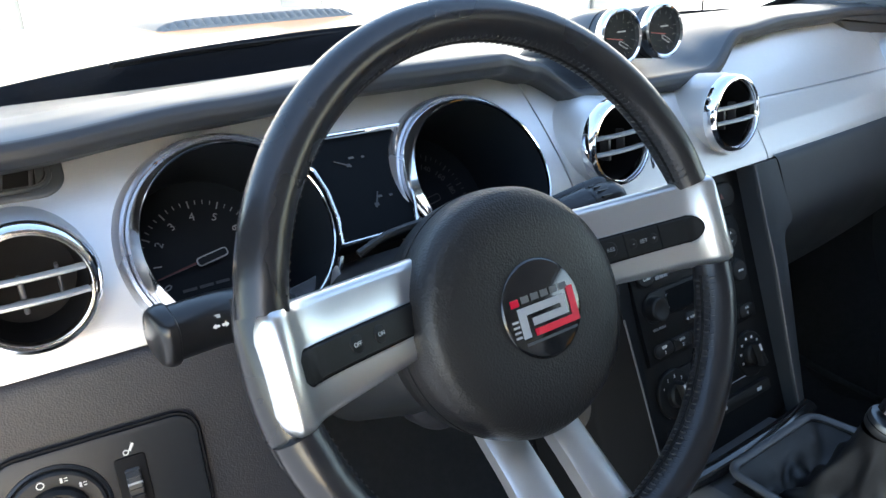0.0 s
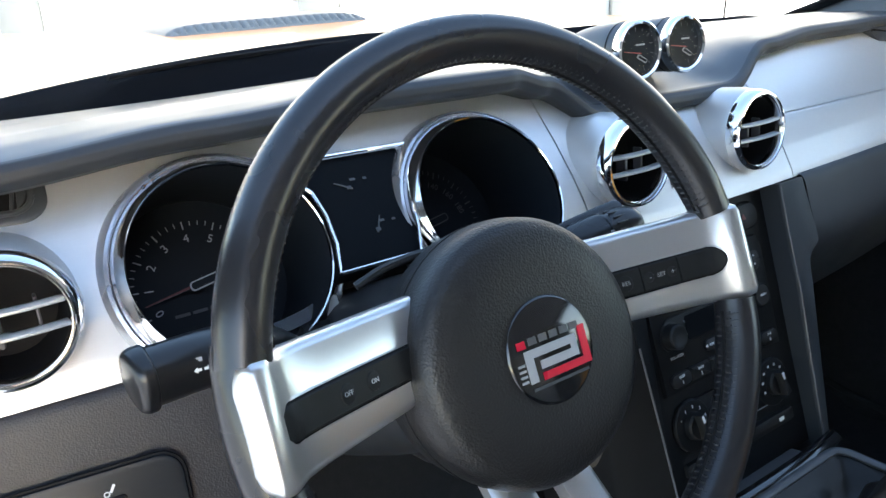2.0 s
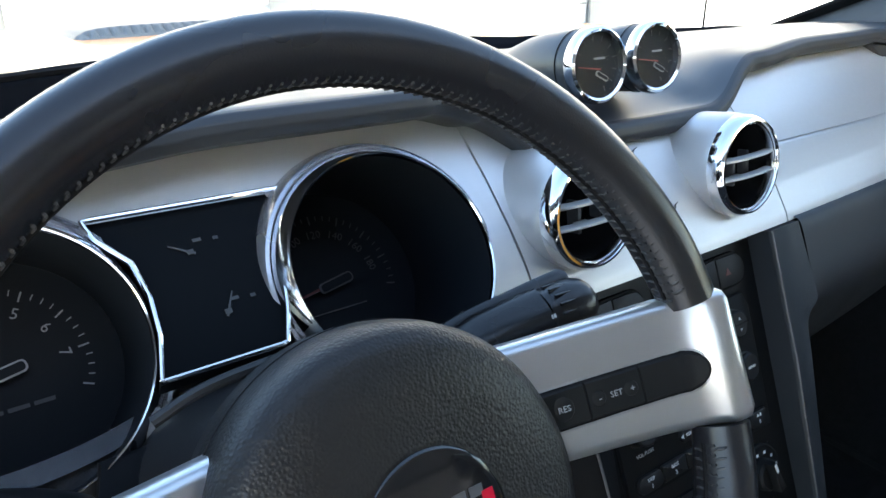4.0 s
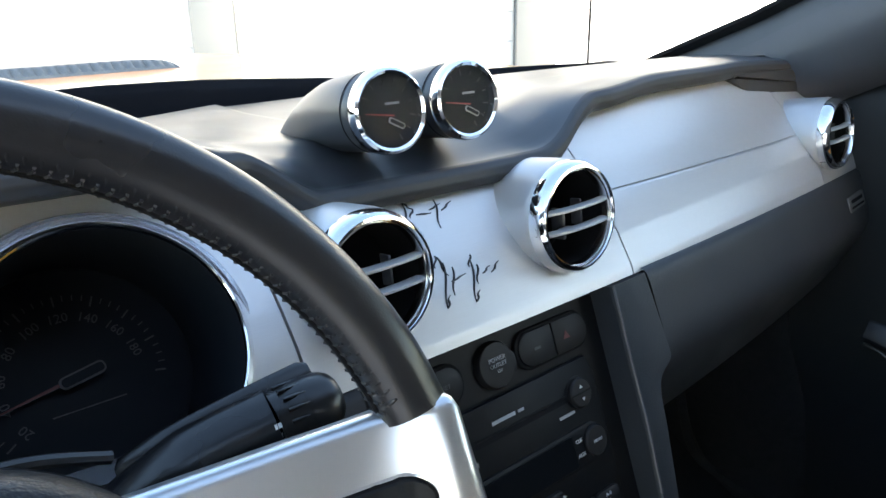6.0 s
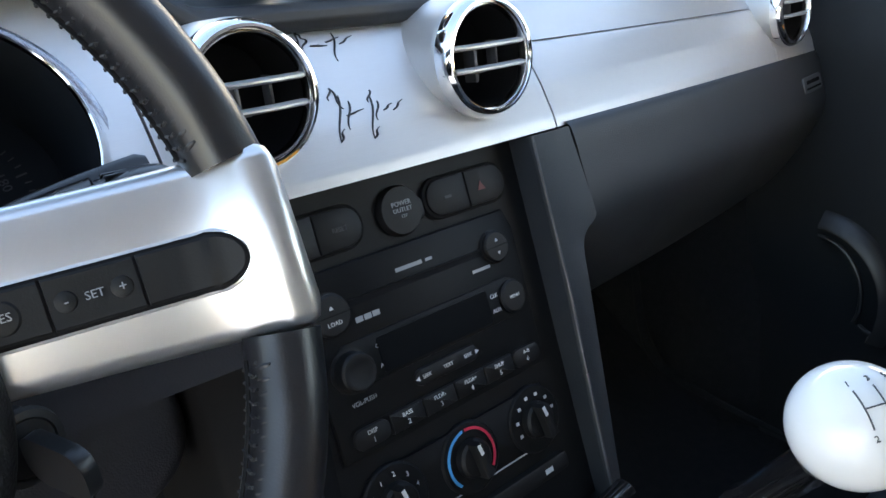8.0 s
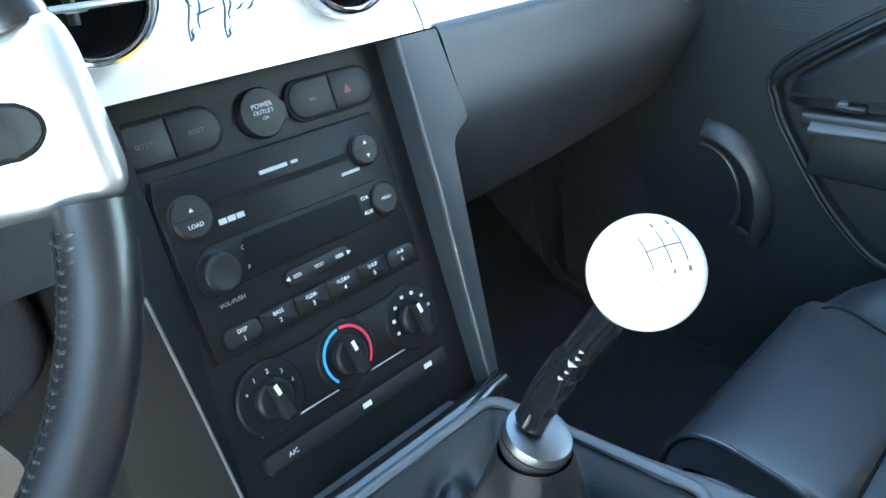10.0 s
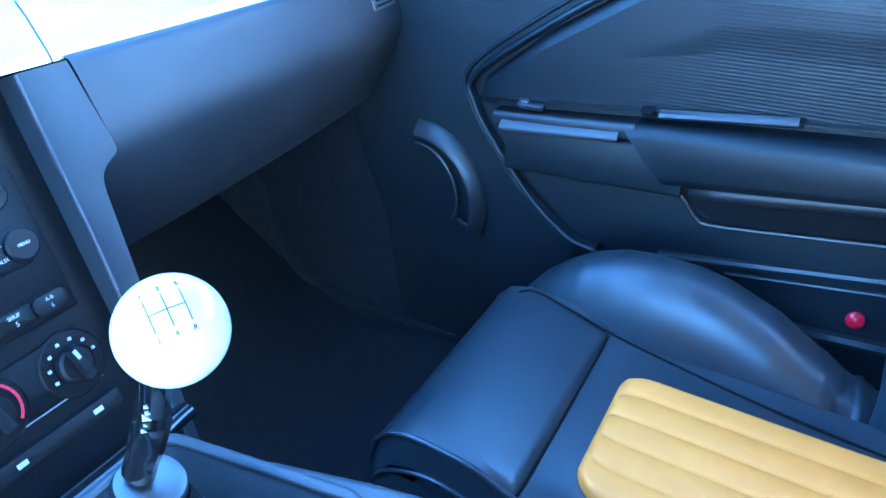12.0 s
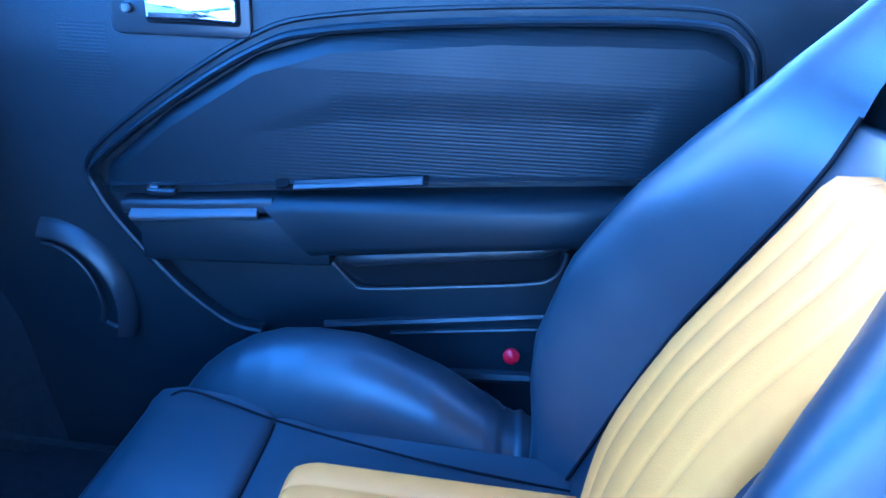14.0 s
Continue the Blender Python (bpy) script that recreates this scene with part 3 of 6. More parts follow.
tag = facing(run(LOWER)(0.690, 2.2) + Vector((0, -0.001, 0)), (0.10, -0.93, 0.37))
prism(rrect(0.062, 0.020, 0.003), -0.004, 0.0012, tag, 0.001, bm)
badge = part("plate", bm, TRIM, dash, "small black plate with a rimmed edge")
part("plate_bar", bar(0.044, 0.0045, tag, z=0.0014, y=0.003), DARK, badge)
part("plate_bar", bar(0.050, 0.0025, tag, z=0.0014, y=-0.005), DARK, badge)

# pen strokes on the middle panel, plain slanted lines only
strokes = [((-0.026, 0.986), (-0.031, 0.970)), ((-0.026, 0.986), (-0.020, 0.982)), ((-0.020, 0.982), (-0.025, 0.977)), ((-0.019, 0.978), (-0.006, 0.977)), ((0.002, 0.984), (-0.004, 0.967)), ((-0.006, 0.979), (0.006, 0.981)), ((0.004, 0.977), (0.017, 0.981)),
           ((-0.022, 0.953), (-0.018, 0.940)), ((-0.022, 0.953), (-0.026, 0.946)), ((-0.018, 0.948), (-0.030, 0.922)), ((-0.030, 0.922), (-0.024, 0.929)), ((-0.012, 0.944), (-0.020, 0.928)), ((-0.018, 0.936), (-0.003, 0.938)),
           ((0.008, 0.948), (0.003, 0.941)), ((0.006, 0.944), (-0.004, 0.920)), ((-0.004, 0.920), (0.003, 0.926)), ((0.010, 0.941), (0.004, 0.930)), ((0.012, 0.935), (0.021, 0.938)), ((0.020, 0.934), (0.031, 0.939))]


def on_face(x, z):
    return Vector((x, face_y(x, z) - 0.0004, z))


for (ax, ay), (bx, by) in strokes:
    pts = [on_face(ax + (bx - ax) * t + 0.0012 * math.sin(t * 6.3), ay + (by - ay) * t) for t in steps(0, 1, 8)]
    part("pen_stroke", sweep(pts, [0.0004 + 0.0005 * math.sin(math.pi * min(1, t + 0.1)) for t in steps(0, 1, 8)], 5), INK, dash, "black marker pen stroke")


# ---- two auxiliary gauges on the pad ----
def gauge_pod(c, bar_x):
    axis = Vector((-0.05, -0.98, 0.14)).normalized()
    m = facing(c, axis)
    g = thing("auxiliary_gauge", (c[0], c[1] + 0.04, 1.02), "round chrome ringed gauge in a tapered black pod", "gauge", "gauges on the dash pad")
    bm = bmesh.new()
    rings = []
    for r, z in [(0.0275, -0.001), (0.0285, -0.006), (0.0290, -0.020), (0.0288, -0.045), (0.0272, -0.070), (0.0240, -0.095), (0.0195, -0.120), (0.0140, -0.145), (0.0080, -0.168), (0.0010, -0.188)]:
        drop = 0.029 - r
        ring = []
        for i in range(40):
            a = 2 * math.pi * i / 40
            p = m @ Vector((r * math.cos(a), r * math.sin(a) - drop, z))
            p.z = max(p.z, 1.012)
            ring.append(bm.verts.new(p))
        rings.append(ring)
    for a, b in zip(rings, rings[1:]):
        for i in range(40):
            bm.faces.new((a[i], a[(i + 1) % 40], b[(i + 1) % 40], b[i]))
    bm.faces.new(rings[-1])
    body = part("pod", bm, PAD, g, "smooth black tapered pod", angle=60)
    part("seam", lathe([(0.0291, -0.0155), (0.0294, -0.0150), (0.0294, -0.0145), (0.0291, -0.0140)], m, 40), DARK, body)
    part("ring", lathe([(0.0280, -0.006), (0.0300, -0.003), (0.0305, 0.002), (0.0295, 0.006), (0.0275, 0.0075), (0.0255, 0.006), (0.0245, 0.001)], m, 56), CHROME, g, "polished chrome ring")
    face = part("dial_face", lathe([(0.0250, 0.001), (0.0, 0.001)], m, 40), FACE, g, "dark dial face")
    for i in range(9):
        a = 150 - i * 30 * 0.9
        part("mark", bar(0.0045 if i % 2 == 0 else 0.003, 0.0007, m @ at(0.0205 * math.cos(radians(a)), 0.0205 * math.sin(radians(a)), 0.0012, a)), DIM_PRINT, face)
    part("caption", bar(0.012, 0.0016, m @ at(0.004, 0.005, 0.0012)), GREY_PRINT, face)
    part("needle", prism([(-0.004, -0.0006), (0.019, -0.0003), (0.019, 0.0003), (-0.004, 0.0006)], 0.002, 0.0028, m @ at(0, -0.003, 0, 172)), NEEDLE, face, "red needle")
    part("badge", prism(rrect(0.014, 0.0042, 0.0015), 0.0012, 0.0020, m @ at(0.006, -0.009, 0, -28)), GREY_PRINT, face)
    part("badge", prism(rrect(0.012, 0.0026, 0.001), 0.0021, 0.0024, m @ at(0.006, -0.009, 0, -28)), FACE, face)
    part("lens", lathe([(0.0247, 0.004), (0.0, 0.0045)], m, 32), LENS, g, "clear glass lens")


gauge_pod((-0.035, 0.597, 1.0545), 0)
gauge_pod((0.042, 0.603, 1.0535), 1)

# ---- steering column, stalks ----
TILT = radians(25)
WC = Vector((-0.3565, 0.3620, 0.9405))
W = basis(WC, Vector((1, 0, 0)), Vector((0, math.sin(TILT), math.cos(TILT))), Vector((0, -math.cos(TILT), math.sin(TILT))))

column = thing("steering_column", (-0.36, 0.48, 0.82), "black plastic steering column cover", "steering column")
col = bmesh.new()
rings = []
for w, rx, ry, dy in ((-0.062, 0.040, 0.040, 0.0), (-0.066, 0.058, 0.050, -0.004), (-0.075, 0.066, 0.056, -0.006), (-0.11, 0.072, 0.062, -0.010), (-0.16, 0.080, 0.068, -0.014), (-0.24, 0.085, 0.072, -0.02)):
    rings.append([col.verts.new(W @ Vector((rx * math.copysign(abs(math.cos(a)) ** 0.7, math.cos(a)), dy + ry * math.copysign(abs(math.sin(a)) ** 0.7, math.sin(a)), w))) for a in [2 * math.pi * i / 40 for i in range(40)]])
for a, b in zip(rings, rings[1:]):
    for i in range(40):
        col.faces.new((a[i], a[(i + 1) % 40], b[(i + 1) % 40], b[i]))
col.faces.new(rings[0])
part("cover", col, SMOOTH, column, angle=60)
part("cover_lip", sweep(smooth_path([W @ Vector(p) for p in ((-0.072, 0.058, -0.10), (-0.045, 0.066, -0.095), (0.0, 0.068, -0.093), (0.045, 0.066, -0.095), (0.08, 0.055, -0.10))], 6), 0.0030, 8), SMOOTH, column, "rounded edge")
lock = part("key_lock", lathe([(0.016, -0.01), (0.016, 0.006), (0.013, 0.009), (0.0, 0.009)], facing((-0.262, 0.462, 0.846), (0.35, -0.9, 0.1)), 28), SMOOTH, column, "round ignition lock")
part("lock_ring", lathe([(0.0175, 0.003), (0.0185, 0.006), (0.0175, 0.009), (0.014, 0.0095)], facing((-0.262, 0.462, 0.846), (0.35, -0.9, 0.1)), 28), SMOOTH, lock)

key = thing("car_key", (-0.245, 0.445, 0.80), "black headed car key with a ring hanging from the ignition lock", "key")
kf = facing((-0.255, 0.446, 0.846), (0.9, 0.35, 0.1))
part("key_head", prism(rrect(0.040, 0.026, 0.010), -0.004, 0.004, kf @ at(-0.012, 0), 0.002), SMOOTH, key, "black plastic key head")
part("key_ring", lathe([(0.0105 + 0.0011 * math.cos(a), 0.0011 * math.sin(a)) for a in [2 * math.pi * i / 8 for i in range(9)]], facing((-0.243, 0.440, 0.790), (0.5, -0.8, 0.2)), 32), STEEL, key, "steel split ring")
for i in range(3):
    part("chain_link", lathe([(0.0042 + 0.0009 * math.cos(a), 0.0009 * math.sin(a)) for a in [2 * math.pi * k / 6 for k in range(7)]], facing((-0.244, 0.4405, 0.826 - 0.0095 * i), (0.6, -0.6, 0.1) if i % 2 else (-0.5, -0.7, 0.1)), 18), STEEL, key)
part("leather_fob", prism(rrect(0.032, 0.044, 0.013), -0.0025, 0.0025, facing((-0.236, 0.438, 0.762), (0.3, -0.9, 0.2)) @ at(0, 0, 0, 18), 0.0018), material("brown_fob_leather", (0.20, 0.16, 0.12), 0.5, vary=0.2, bump=0.4), key, "brown leather fob")

# brake pedal far down behind the wheel
pedal = thing("brake_pedal", (-0.135, 0.74, 0.58), "black ribbed rubber brake pedal on a steel arm", "pedal")
pf = facing((-0.130, 0.72, 0.664), (-0.1, -0.86, 0.5))
pad_rubber = part("pedal_pad", prism(rrect(0.075, 0.062, 0.022), -0.010, 0.004, pf, 0.004), RUBBER, pedal)
for i in range(6):
    part("rib", box((-0.030, -0.026 + i * 0.0095, 0.003), (0.030, -0.022 + i * 0.0095, 0.006), 0.001, pf), RUBBER, pad_rubber)
part("pedal_arm", sweep(smooth_path([(-0.130, 0.735, 0.664), (-0.13, 0.76, 0.72), (-0.13, 0.80, 0.80), (-0.13, 0.84, 0.90)], 5), 0.009, 8, flat=0.5), DARK, pedal)

stalk = thing("indicator_stalk", (-0.53, 0.47, 0.92), "black indicator stalk with printed arrows", "stalk")
path = smooth_path([(-0.462, 0.505, 0.893), (-0.480, 0.490, 0.913), (-0.505, 0.474, 0.932), (-0.535, 0.463, 0.9415), (-0.570, 0.459, 0.943)], 6)
arm = part("lever", sweep(path, [0.0115 + 0.0038 * min(1, i / 14) for i in range(len(path))], 24, up=(0, -0.3, 1), flat=1.08, power=0.78), GLOSSY_LEVER, stalk, angle=50)
part("end_cap", sweep(smooth_path([(-0.568, 0.459, 0.943), (-0.571, 0.4588, 0.943), (-0.575, 0.4585, 0.943), (-0.579, 0.458, 0.9428)], 4), [0.0158, 0.0165, 0.0168, 0.0168, 0.0168, 0.0168, 0.0168, 0.0167, 0.0165, 0.0161, 0.0155, 0.0147, 0.0135], 24, up=(0, -0.3, 1), flat=1.10, power=0.72), GLOSSY_LEVER, stalk, "rounded black end cap")
sf = facing((-0.5425, 0.4455, 0.9475), (-0.08, -0.93, 0.34)) @ Matrix.Diagonal((0.62, 0.62, 1, 1))
for s in (1, -1):
    part("arrow_print", prism([(s * 0.0012, 0.0012), (s * 0.0045, 0.0012), (s * 0.0045, 0.0030), (s * 0.0082, 0.0), (s * 0.0045, -0.0030), (s * 0.0045, -0.0012), (s * 0.0012, -0.0012)][::s], 0, 0.0004, sf @ at(0, -0.003)), PRINT, arm)
part("beam_print", bar(0.006, 0.0035, sf @ at(-0.002, 0.0065)), GREY_PRINT, arm)

wiper = thing("wiper_stalk", (-0.20, 0.48, 0.93), "black wiper stalk with a ribbed twist grip", "stalk")
path = smooth_path([(-0.272, 0.494, 0.908), (-0.252, 0.484, 0.921), (-0.230, 0.476, 0.930), (-0.203, 0.469, 0.937)], 6)
warm = part("lever", sweep(path, [0.0125 + 0.0045 * min(1, i / 9) for i in range(len(path))], 22, up=(0, -0.4, 1), flat=0.95, power=0.75), GLOSSY_LEVER, wiper, angle=50)
fin = [p + Vector((0.0, 0.009, 0.0085)) for p in smooth_path([(-0.268, 0.494, 0.910), (-0.246, 0.482, 0.925), (-0.215, 0.472, 0.936), (-0.178, 0.466, 0.944)], 6)]
part("top_fin", sweep(fin, [0.006] + [0.0085] * (len(fin) - 2) + [0.006], 12, up=(0, -0.75, 0.66), flat=0.42), GLOSSY_LEVER, wiper, "flat black edge along the top")
part("twist_grip", sweep([(-0.203, 0.469, 0.937), (-0.188, 0.4668, 0.9398)], 0.0165, 22, up=(0, -0.4, 1), flat=0.94), GLOSSY_LEVER, wiper, "ribbed grip")
for i in range(7):
    a = radians(20 + i * 22)
    part("rib", box((-0.2015, -0.0009, 0), (-0.1895, 0.0009, 0.0018), 0.0004, Matrix.Translation((0, 0.468 - 0.0158 * math.cos(a), 0.9384 + 0.0148 * math.sin(a)))), GLOSSY_LEVER, wiper)
part("end_cap", sweep(smooth_path([(-0.189, 0.4668, 0.9398), (-0.181, 0.4655, 0.9408), (-0.174, 0.4645, 0.9415), (-0.170, 0.464, 0.9418)], 4), [0.0164, 0.0166, 0.0166, 0.0165, 0.0163, 0.0160, 0.0156, 0.0150, 0.0142, 0.0132, 0.0120, 0.0106, 0.0088], 20, up=(0, -0.4, 1), flat=0.9), GLOSSY_LEVER, wiper)
for i in range(3):
    part("wiper_print", bar(0.0035, 0.0024, facing((-0.2085, 0.4545, 0.9445 - i * 0.0055), (0.05, -0.85 - 0.1 * i, 0.5 - 0.25 * i))), PRINT, warm)

# ---- steering wheel ----
wheel = thing("steering_wheel", WC, "black leather steering wheel with satin metal spokes and round hub", "steering wheel")
RIM = 0.1812
RT = radians(25.8)
# the rim's own middle and lean
RW = basis(Vector((-0.3595, 0.3723, 0.944)), Vector((1, 0, 0)), Vector((0, math.sin(RT), math.cos(RT))), Vector((0, -math.cos(RT), math.sin(RT))))


def rim_arc(a0, a1, n, name, label=""):
    bm = bmesh.new()
    rings = []
    for i in range(n + 1):
        a = radians(a0 + (a1 - a0) * i / n)
        e = min(1.0, min(i, n - i) / 5)
        fat = 0.9 + 0.1 * e * e * (3 - 2 * e)
        ring = []
        for k in range(28):
            b = 2 * math.pi * k / 28
            rad = RIM + 0.0146 * math.cos(b)
            ring.append(bm.verts.new(RW @ Vector((rad * math.cos(a), rad * math.sin(a), 0.0160 * fat * math.sin(b)))))
        rings.append(ring)
    for p, q in zip(rings, rings[1:]):
        for k in range(28):
            bm.faces.new((p[k], p[(k + 1) % 28], q[(k + 1) % 28], q[k]))
    bm.faces.new(rings[0])
    bm.faces.new(rings[-1])
    return part(name, bm, LEATHER, wheel, label, angle=60)


upper = rim_arc(10.5, 169.5, 90, "rim", "smooth black leather rim")
lower = rim_arc(190.3, 349.7, 90, "rim", "smooth black leather rim")
part("rim_core", sweep([RW @ Vector((RIM * math.cos(radians(a)), RIM * math.sin(radians(a)), -0.0085)) for a in steps(166, 194, 16)], 0.0143, 20), LEATHER, wheel, "rim running on behind the spoke", angle=60)
# cross-stitched seam along the inside of the rim, with small puckers in the leather beside it
for rim, a0, a1 in ((upper, 13, 167), (lower, 193, 347)):
    bm, dimples = bmesh.new(), bmesh.new()
    n = int((a1 - a0) * 0.62)
    for i in range(n):
        for s in (0, 1):
            a = radians(a0 + (a1 - a0) * (i + 0.5 * s) / n)
            ends = []
            for b in (166 - 8 * s, 194 + 8 * s):
                b = radians(b)
                rr = RIM + 0.0149 * math.cos(b)
                aa = a + (0.008 if b < math.pi else -0.008) * (1 if s else -1)
                ends.append(RW @ Vector((rr * math.cos(aa), rr * math.sin(aa), 0.0164 * math.sin(b))))
            sweep(ends, 0.0007, 5, bm=bm)
        for side in (1, -1):
            a = radians(a0 + (a1 - a0) * (i + 0.25) / n)
            pts = []
            for k in range(6):
                b = radians(180 + side * (14 + 6 * k))
                rr = RIM + 0.01335 * math.cos(b)
                pts.append(RW @ Vector((rr * math.cos(a + 0.002 * k), rr * math.sin(a + 0.002 * k), -0.0148 * math.sin(b))))
            sweep(pts, [0.0009, 0.0012, 0.0014, 0.0014, 0.0012, 0.0008], 8, bm=dimples)
    tagged(part("stitching", bm, THREAD, rim, "dark cross stitching"), kind="stuff")
    tagged(part("puckering", dimples, LEATHER, rim, "puckered leather beside the seam", angle=80), kind="stuff")
    seam = [RW @ Vector(((RIM - 0.0146) * math.cos(radians(a)), (RIM - 0.0146) * math.sin(radians(a)), 0.0)) for a in steps(a0, a1, 60)]
    part("seam", sweep(seam, 0.0012, 6), DARK, rim)


# the dished upper spokes, each with a switch insert
def spoke(s):
    def front_at(u):
        """The dished front of the spoke."""
        return line([(0.05, -0.042), (0.1245, -0.0205), (0.150, -0.0120), (0.162, -0.0060), (0.170, 0.0000), (0.177, 0.0060), (0.183, 0.0085), (0.189, 0.0090)], u)

    bm = bmesh.new()
    us = [0.050, 0.070, 0.090, 0.110, 0.1245, 0.140, 0.150, 0.156, 0.162, 0.166, 0.170, 0.1735, 0.177, 0.1795, 0.182, 0.185, 0.188, 0.191, 0.1935, 0.1955, 0.197, 0.198, 0.1985]
    rings = []
    for u in us:
        hi = 0.047 + (0.044 - 0.047) * min(1, (u - 0.05) / 0.13)
        lo = -0.014 + (-0.025 + 0.014) * min(1, (u - 0.05) / 0.13)
        end = max(0, (u - 0.1865) / 0.0120)
        hi, lo = hi - 0.009 * end ** 3, lo + 0.009 * end ** 3
        front = front_at(u) - 0.014 * end ** 2.2
        back = min(front - 0.006, front_at(u) - 0.020 - 0.008 * min(1, max(0, (u - 0.15) / 0.03)) + 0.006 * end)
        r = 0.006
        ring = []
        for (v, w) in ((lo + r, front), (hi - r, front), (hi - r * 0.3, front - r * 0.3), (hi, front - r), (hi, back + r), (hi - r, back), (lo + r, back), (lo, back + r), (lo, front - r), (lo + r * 0.3, front - r * 0.3)):
            most = (-0.003 if s > 0 else -0.0055) + math.sqrt(0.1975 ** 2 - (v - 0.0075) ** 2)
            q = u if u < 0.165 else 0.165 + (u - 0.165) * (most - 0.165) / (0.1985 - 0.165)
            ring.append(bm.verts.new(W @ Vector((s * q, v, w))))
        rings.append(ring)
    for a, b in zip(rings, rings[1:]):
        for k in range(10):
            bm.faces.new((a[k], a[(k + 1) % 10], b[(k + 1) % 10], b[k]))
    bm.faces.new(rings[-1])
    bm.faces.new(rings[0])
    sp = part("spoke", bm, SATIN, wheel, "satin metal spoke", angle=50)
    SW = W @ at(-0.0035, -0.0045)

    # the black switch strip follows the dish of the spoke
    def strip(u0, u1, half, lift, mat, name, parent, round_end=True):
        b = bmesh.new()
        n = 26
        top, bot = [], []
        for i in range(n + 1):
            u = u0 + (u1 - u0) * (math.sin(math.pi / 2 * i / n) if round_end else i / n)
            cv = 0.0155 - 0.004 * (u - 0.05) / 0.13
            h = half
            if round_end and u > u1 - half:
                h = math.sqrt(max(0.0, half ** 2 - (u - (u1 - half)) ** 2)) + 0.0003
            f = front_at(u - 0.0035 * s)
            row = [b.verts.new(SW @ Vector((s * u, cv + h * k, f + lift - (0.0 if abs(k) < 0.9 else 0.0012)))) for k in (-1, -0.85, 0, 0.85, 1)]
            row = [b.verts.new(SW @ Vector((s * u, cv - h, f - 0.004)))] + row + [b.verts.new(SW @ Vector((s * u, cv + h, f - 0.004)))]
            top.append(row)
        for p, q in zip(top, top[1:]):
            for k in range(6):
                b.faces.new((p[k], p[k + 1], q[k + 1], q[k]))
        b.faces.new(top[0])
        b.faces.new(top[-1])
        return part(name, b, mat, parent)
    strip(0.056, 0.1745, 0.0125, 0.0006, SATIN, "switch_frame", sp)
    strip(0.056, 0.173, 0.0110, 0.0014, DARK, "switch_recess", sp)
    if s > 0:
        strip(0.058, 0.1095, 0.0098, 0.0022, BUTTON, "switch", sp, False)
        strip(0.1107, 0.1385, 0.0098, 0.0022, BUTTON, "switch", sp, False)
        strip(0.1397, 0.1715, 0.0098, 0.0022, BUTTON, "switch", sp, True)
    else:
        strip(0.058, 0.1715, 0.0098, 0.0022, BUTTON, "switch", sp, True)
    slope = math.degrees(math.atan2(0.052, 0.122))

    def label_at(u, text, size):
        f = front_at(u - 0.0035 * s)
        cv = 0.0155 - 0.004 * (u - 0.05) / 0.13
        k = SW @ Matrix.Translation((s * u, cv, f + 0.0034)) @ Matrix.Rotation(radians(-s * slope), 4, "Y")
        part("print", words(text, size, k), GREY_PRINT, sp)
    for u, r in (((0.097, 0.0062), (0.1158, 0.0040), (0.1332, 0.0040)) if s > 0 else ((0.107, 0.006), (0.126, 0.006))):
        k = SW @ Matrix.Translation((s * u, 0.0155 - 0.004 * (u - 0.05) / 0.13, front_at(u - 0.0035 * s) + 0.0018)) @ Matrix.Rotation(radians(-s * slope), 4, "Y")
        part("key_dome", lathe([(r, 0.0), (r * 0.9, 0.0007), (r * 0.5, 0.0012), (0.0, 0.0013)], k, 24), BUTTON, sp)
    if s > 0:
        label_at(0.097, "RES", 0.0042)
        label_at(0.1245, "SET", 0.0042)
        label_at(0.1158, "-", 0.005)
        label_at(0.1332, "+", 0.005)
    else:
        label_at(0.126, "OFF", 0.0040)
        label_at(0.107, "ON", 0.0040)


spoke(1)
spoke(-1)

# two lower bars with a dark gap between them
for s in (1, -1):
    bm = bmesh.new()
    rings = []
    for v, a, b, w in ((-0.060, 0.0105, 0.038, -0.070), (-0.085, 0.0105, 0.039, -0.056), (-0.12, 0.0105, 0.040, -0.034), (-0.15, 0.0105, 0.042, -0.017), (-0.172, 0.0105, 0.045, -0.004), (-0.186, 0.0105, 0.048, 0.002)):
        rings.append([bm.verts.new(W @ Vector((s * x, v, w + dz))) for x, dz in ((a, -0.002), (a + 0.003, 0.0), (b - 0.006, 0.0), (b, -0.005), (b, -0.016), (a, -0.016))])
    for p, q in zip(rings, rings[1:]):
        for k in range(6):
            bm.faces.new((p[k], p[(k + 1) % 6], q[(k + 1) % 6], q[k]))
    bm.faces.new(rings[0])
    bm.faces.new(rings[-1])
    part("lower_spoke", bm, SATIN, wheel, "satin metal lower bar", angle=40)
gap = bmesh.new()
prism([(-0.0108, -0.15), (0.0108, -0.15), (0.0108, -0.055), (-0.0108, -0.055)], -0.085, -0.070, W, bm=gap)
part("gap_filler", gap, DARK, wheel)

# hub: a flat-faced round airbag cover with rounded edge, and the emblem
HUB = W @ at(0.002, -0.010, -0.004)
hub = part("hub", lathe([(0.070, -0.075), (0.0860, -0.068), (0.0880, -0.052), (0.0880, -0.034), (0.0865, -0.024), (0.0825, -0.0170), (0.0760, -0.0135), (0.056, -0.0118), (0.035, -0.0112), (0.0, -0.0110)], HUB, 80), HUBGRAIN, wheel, "black grained airbag cover", angle=60)
part("hub_seam", lathe([(0.0882, -0.046), (0.0886, -0.0452), (0.0882, -0.0444)], HUB, 64), DARK, hub)
EMB = HUB @ at(0.0045, 0.0, -0.0112) @ Matrix.Diagonal((1.14, 1.14, 1, 1))
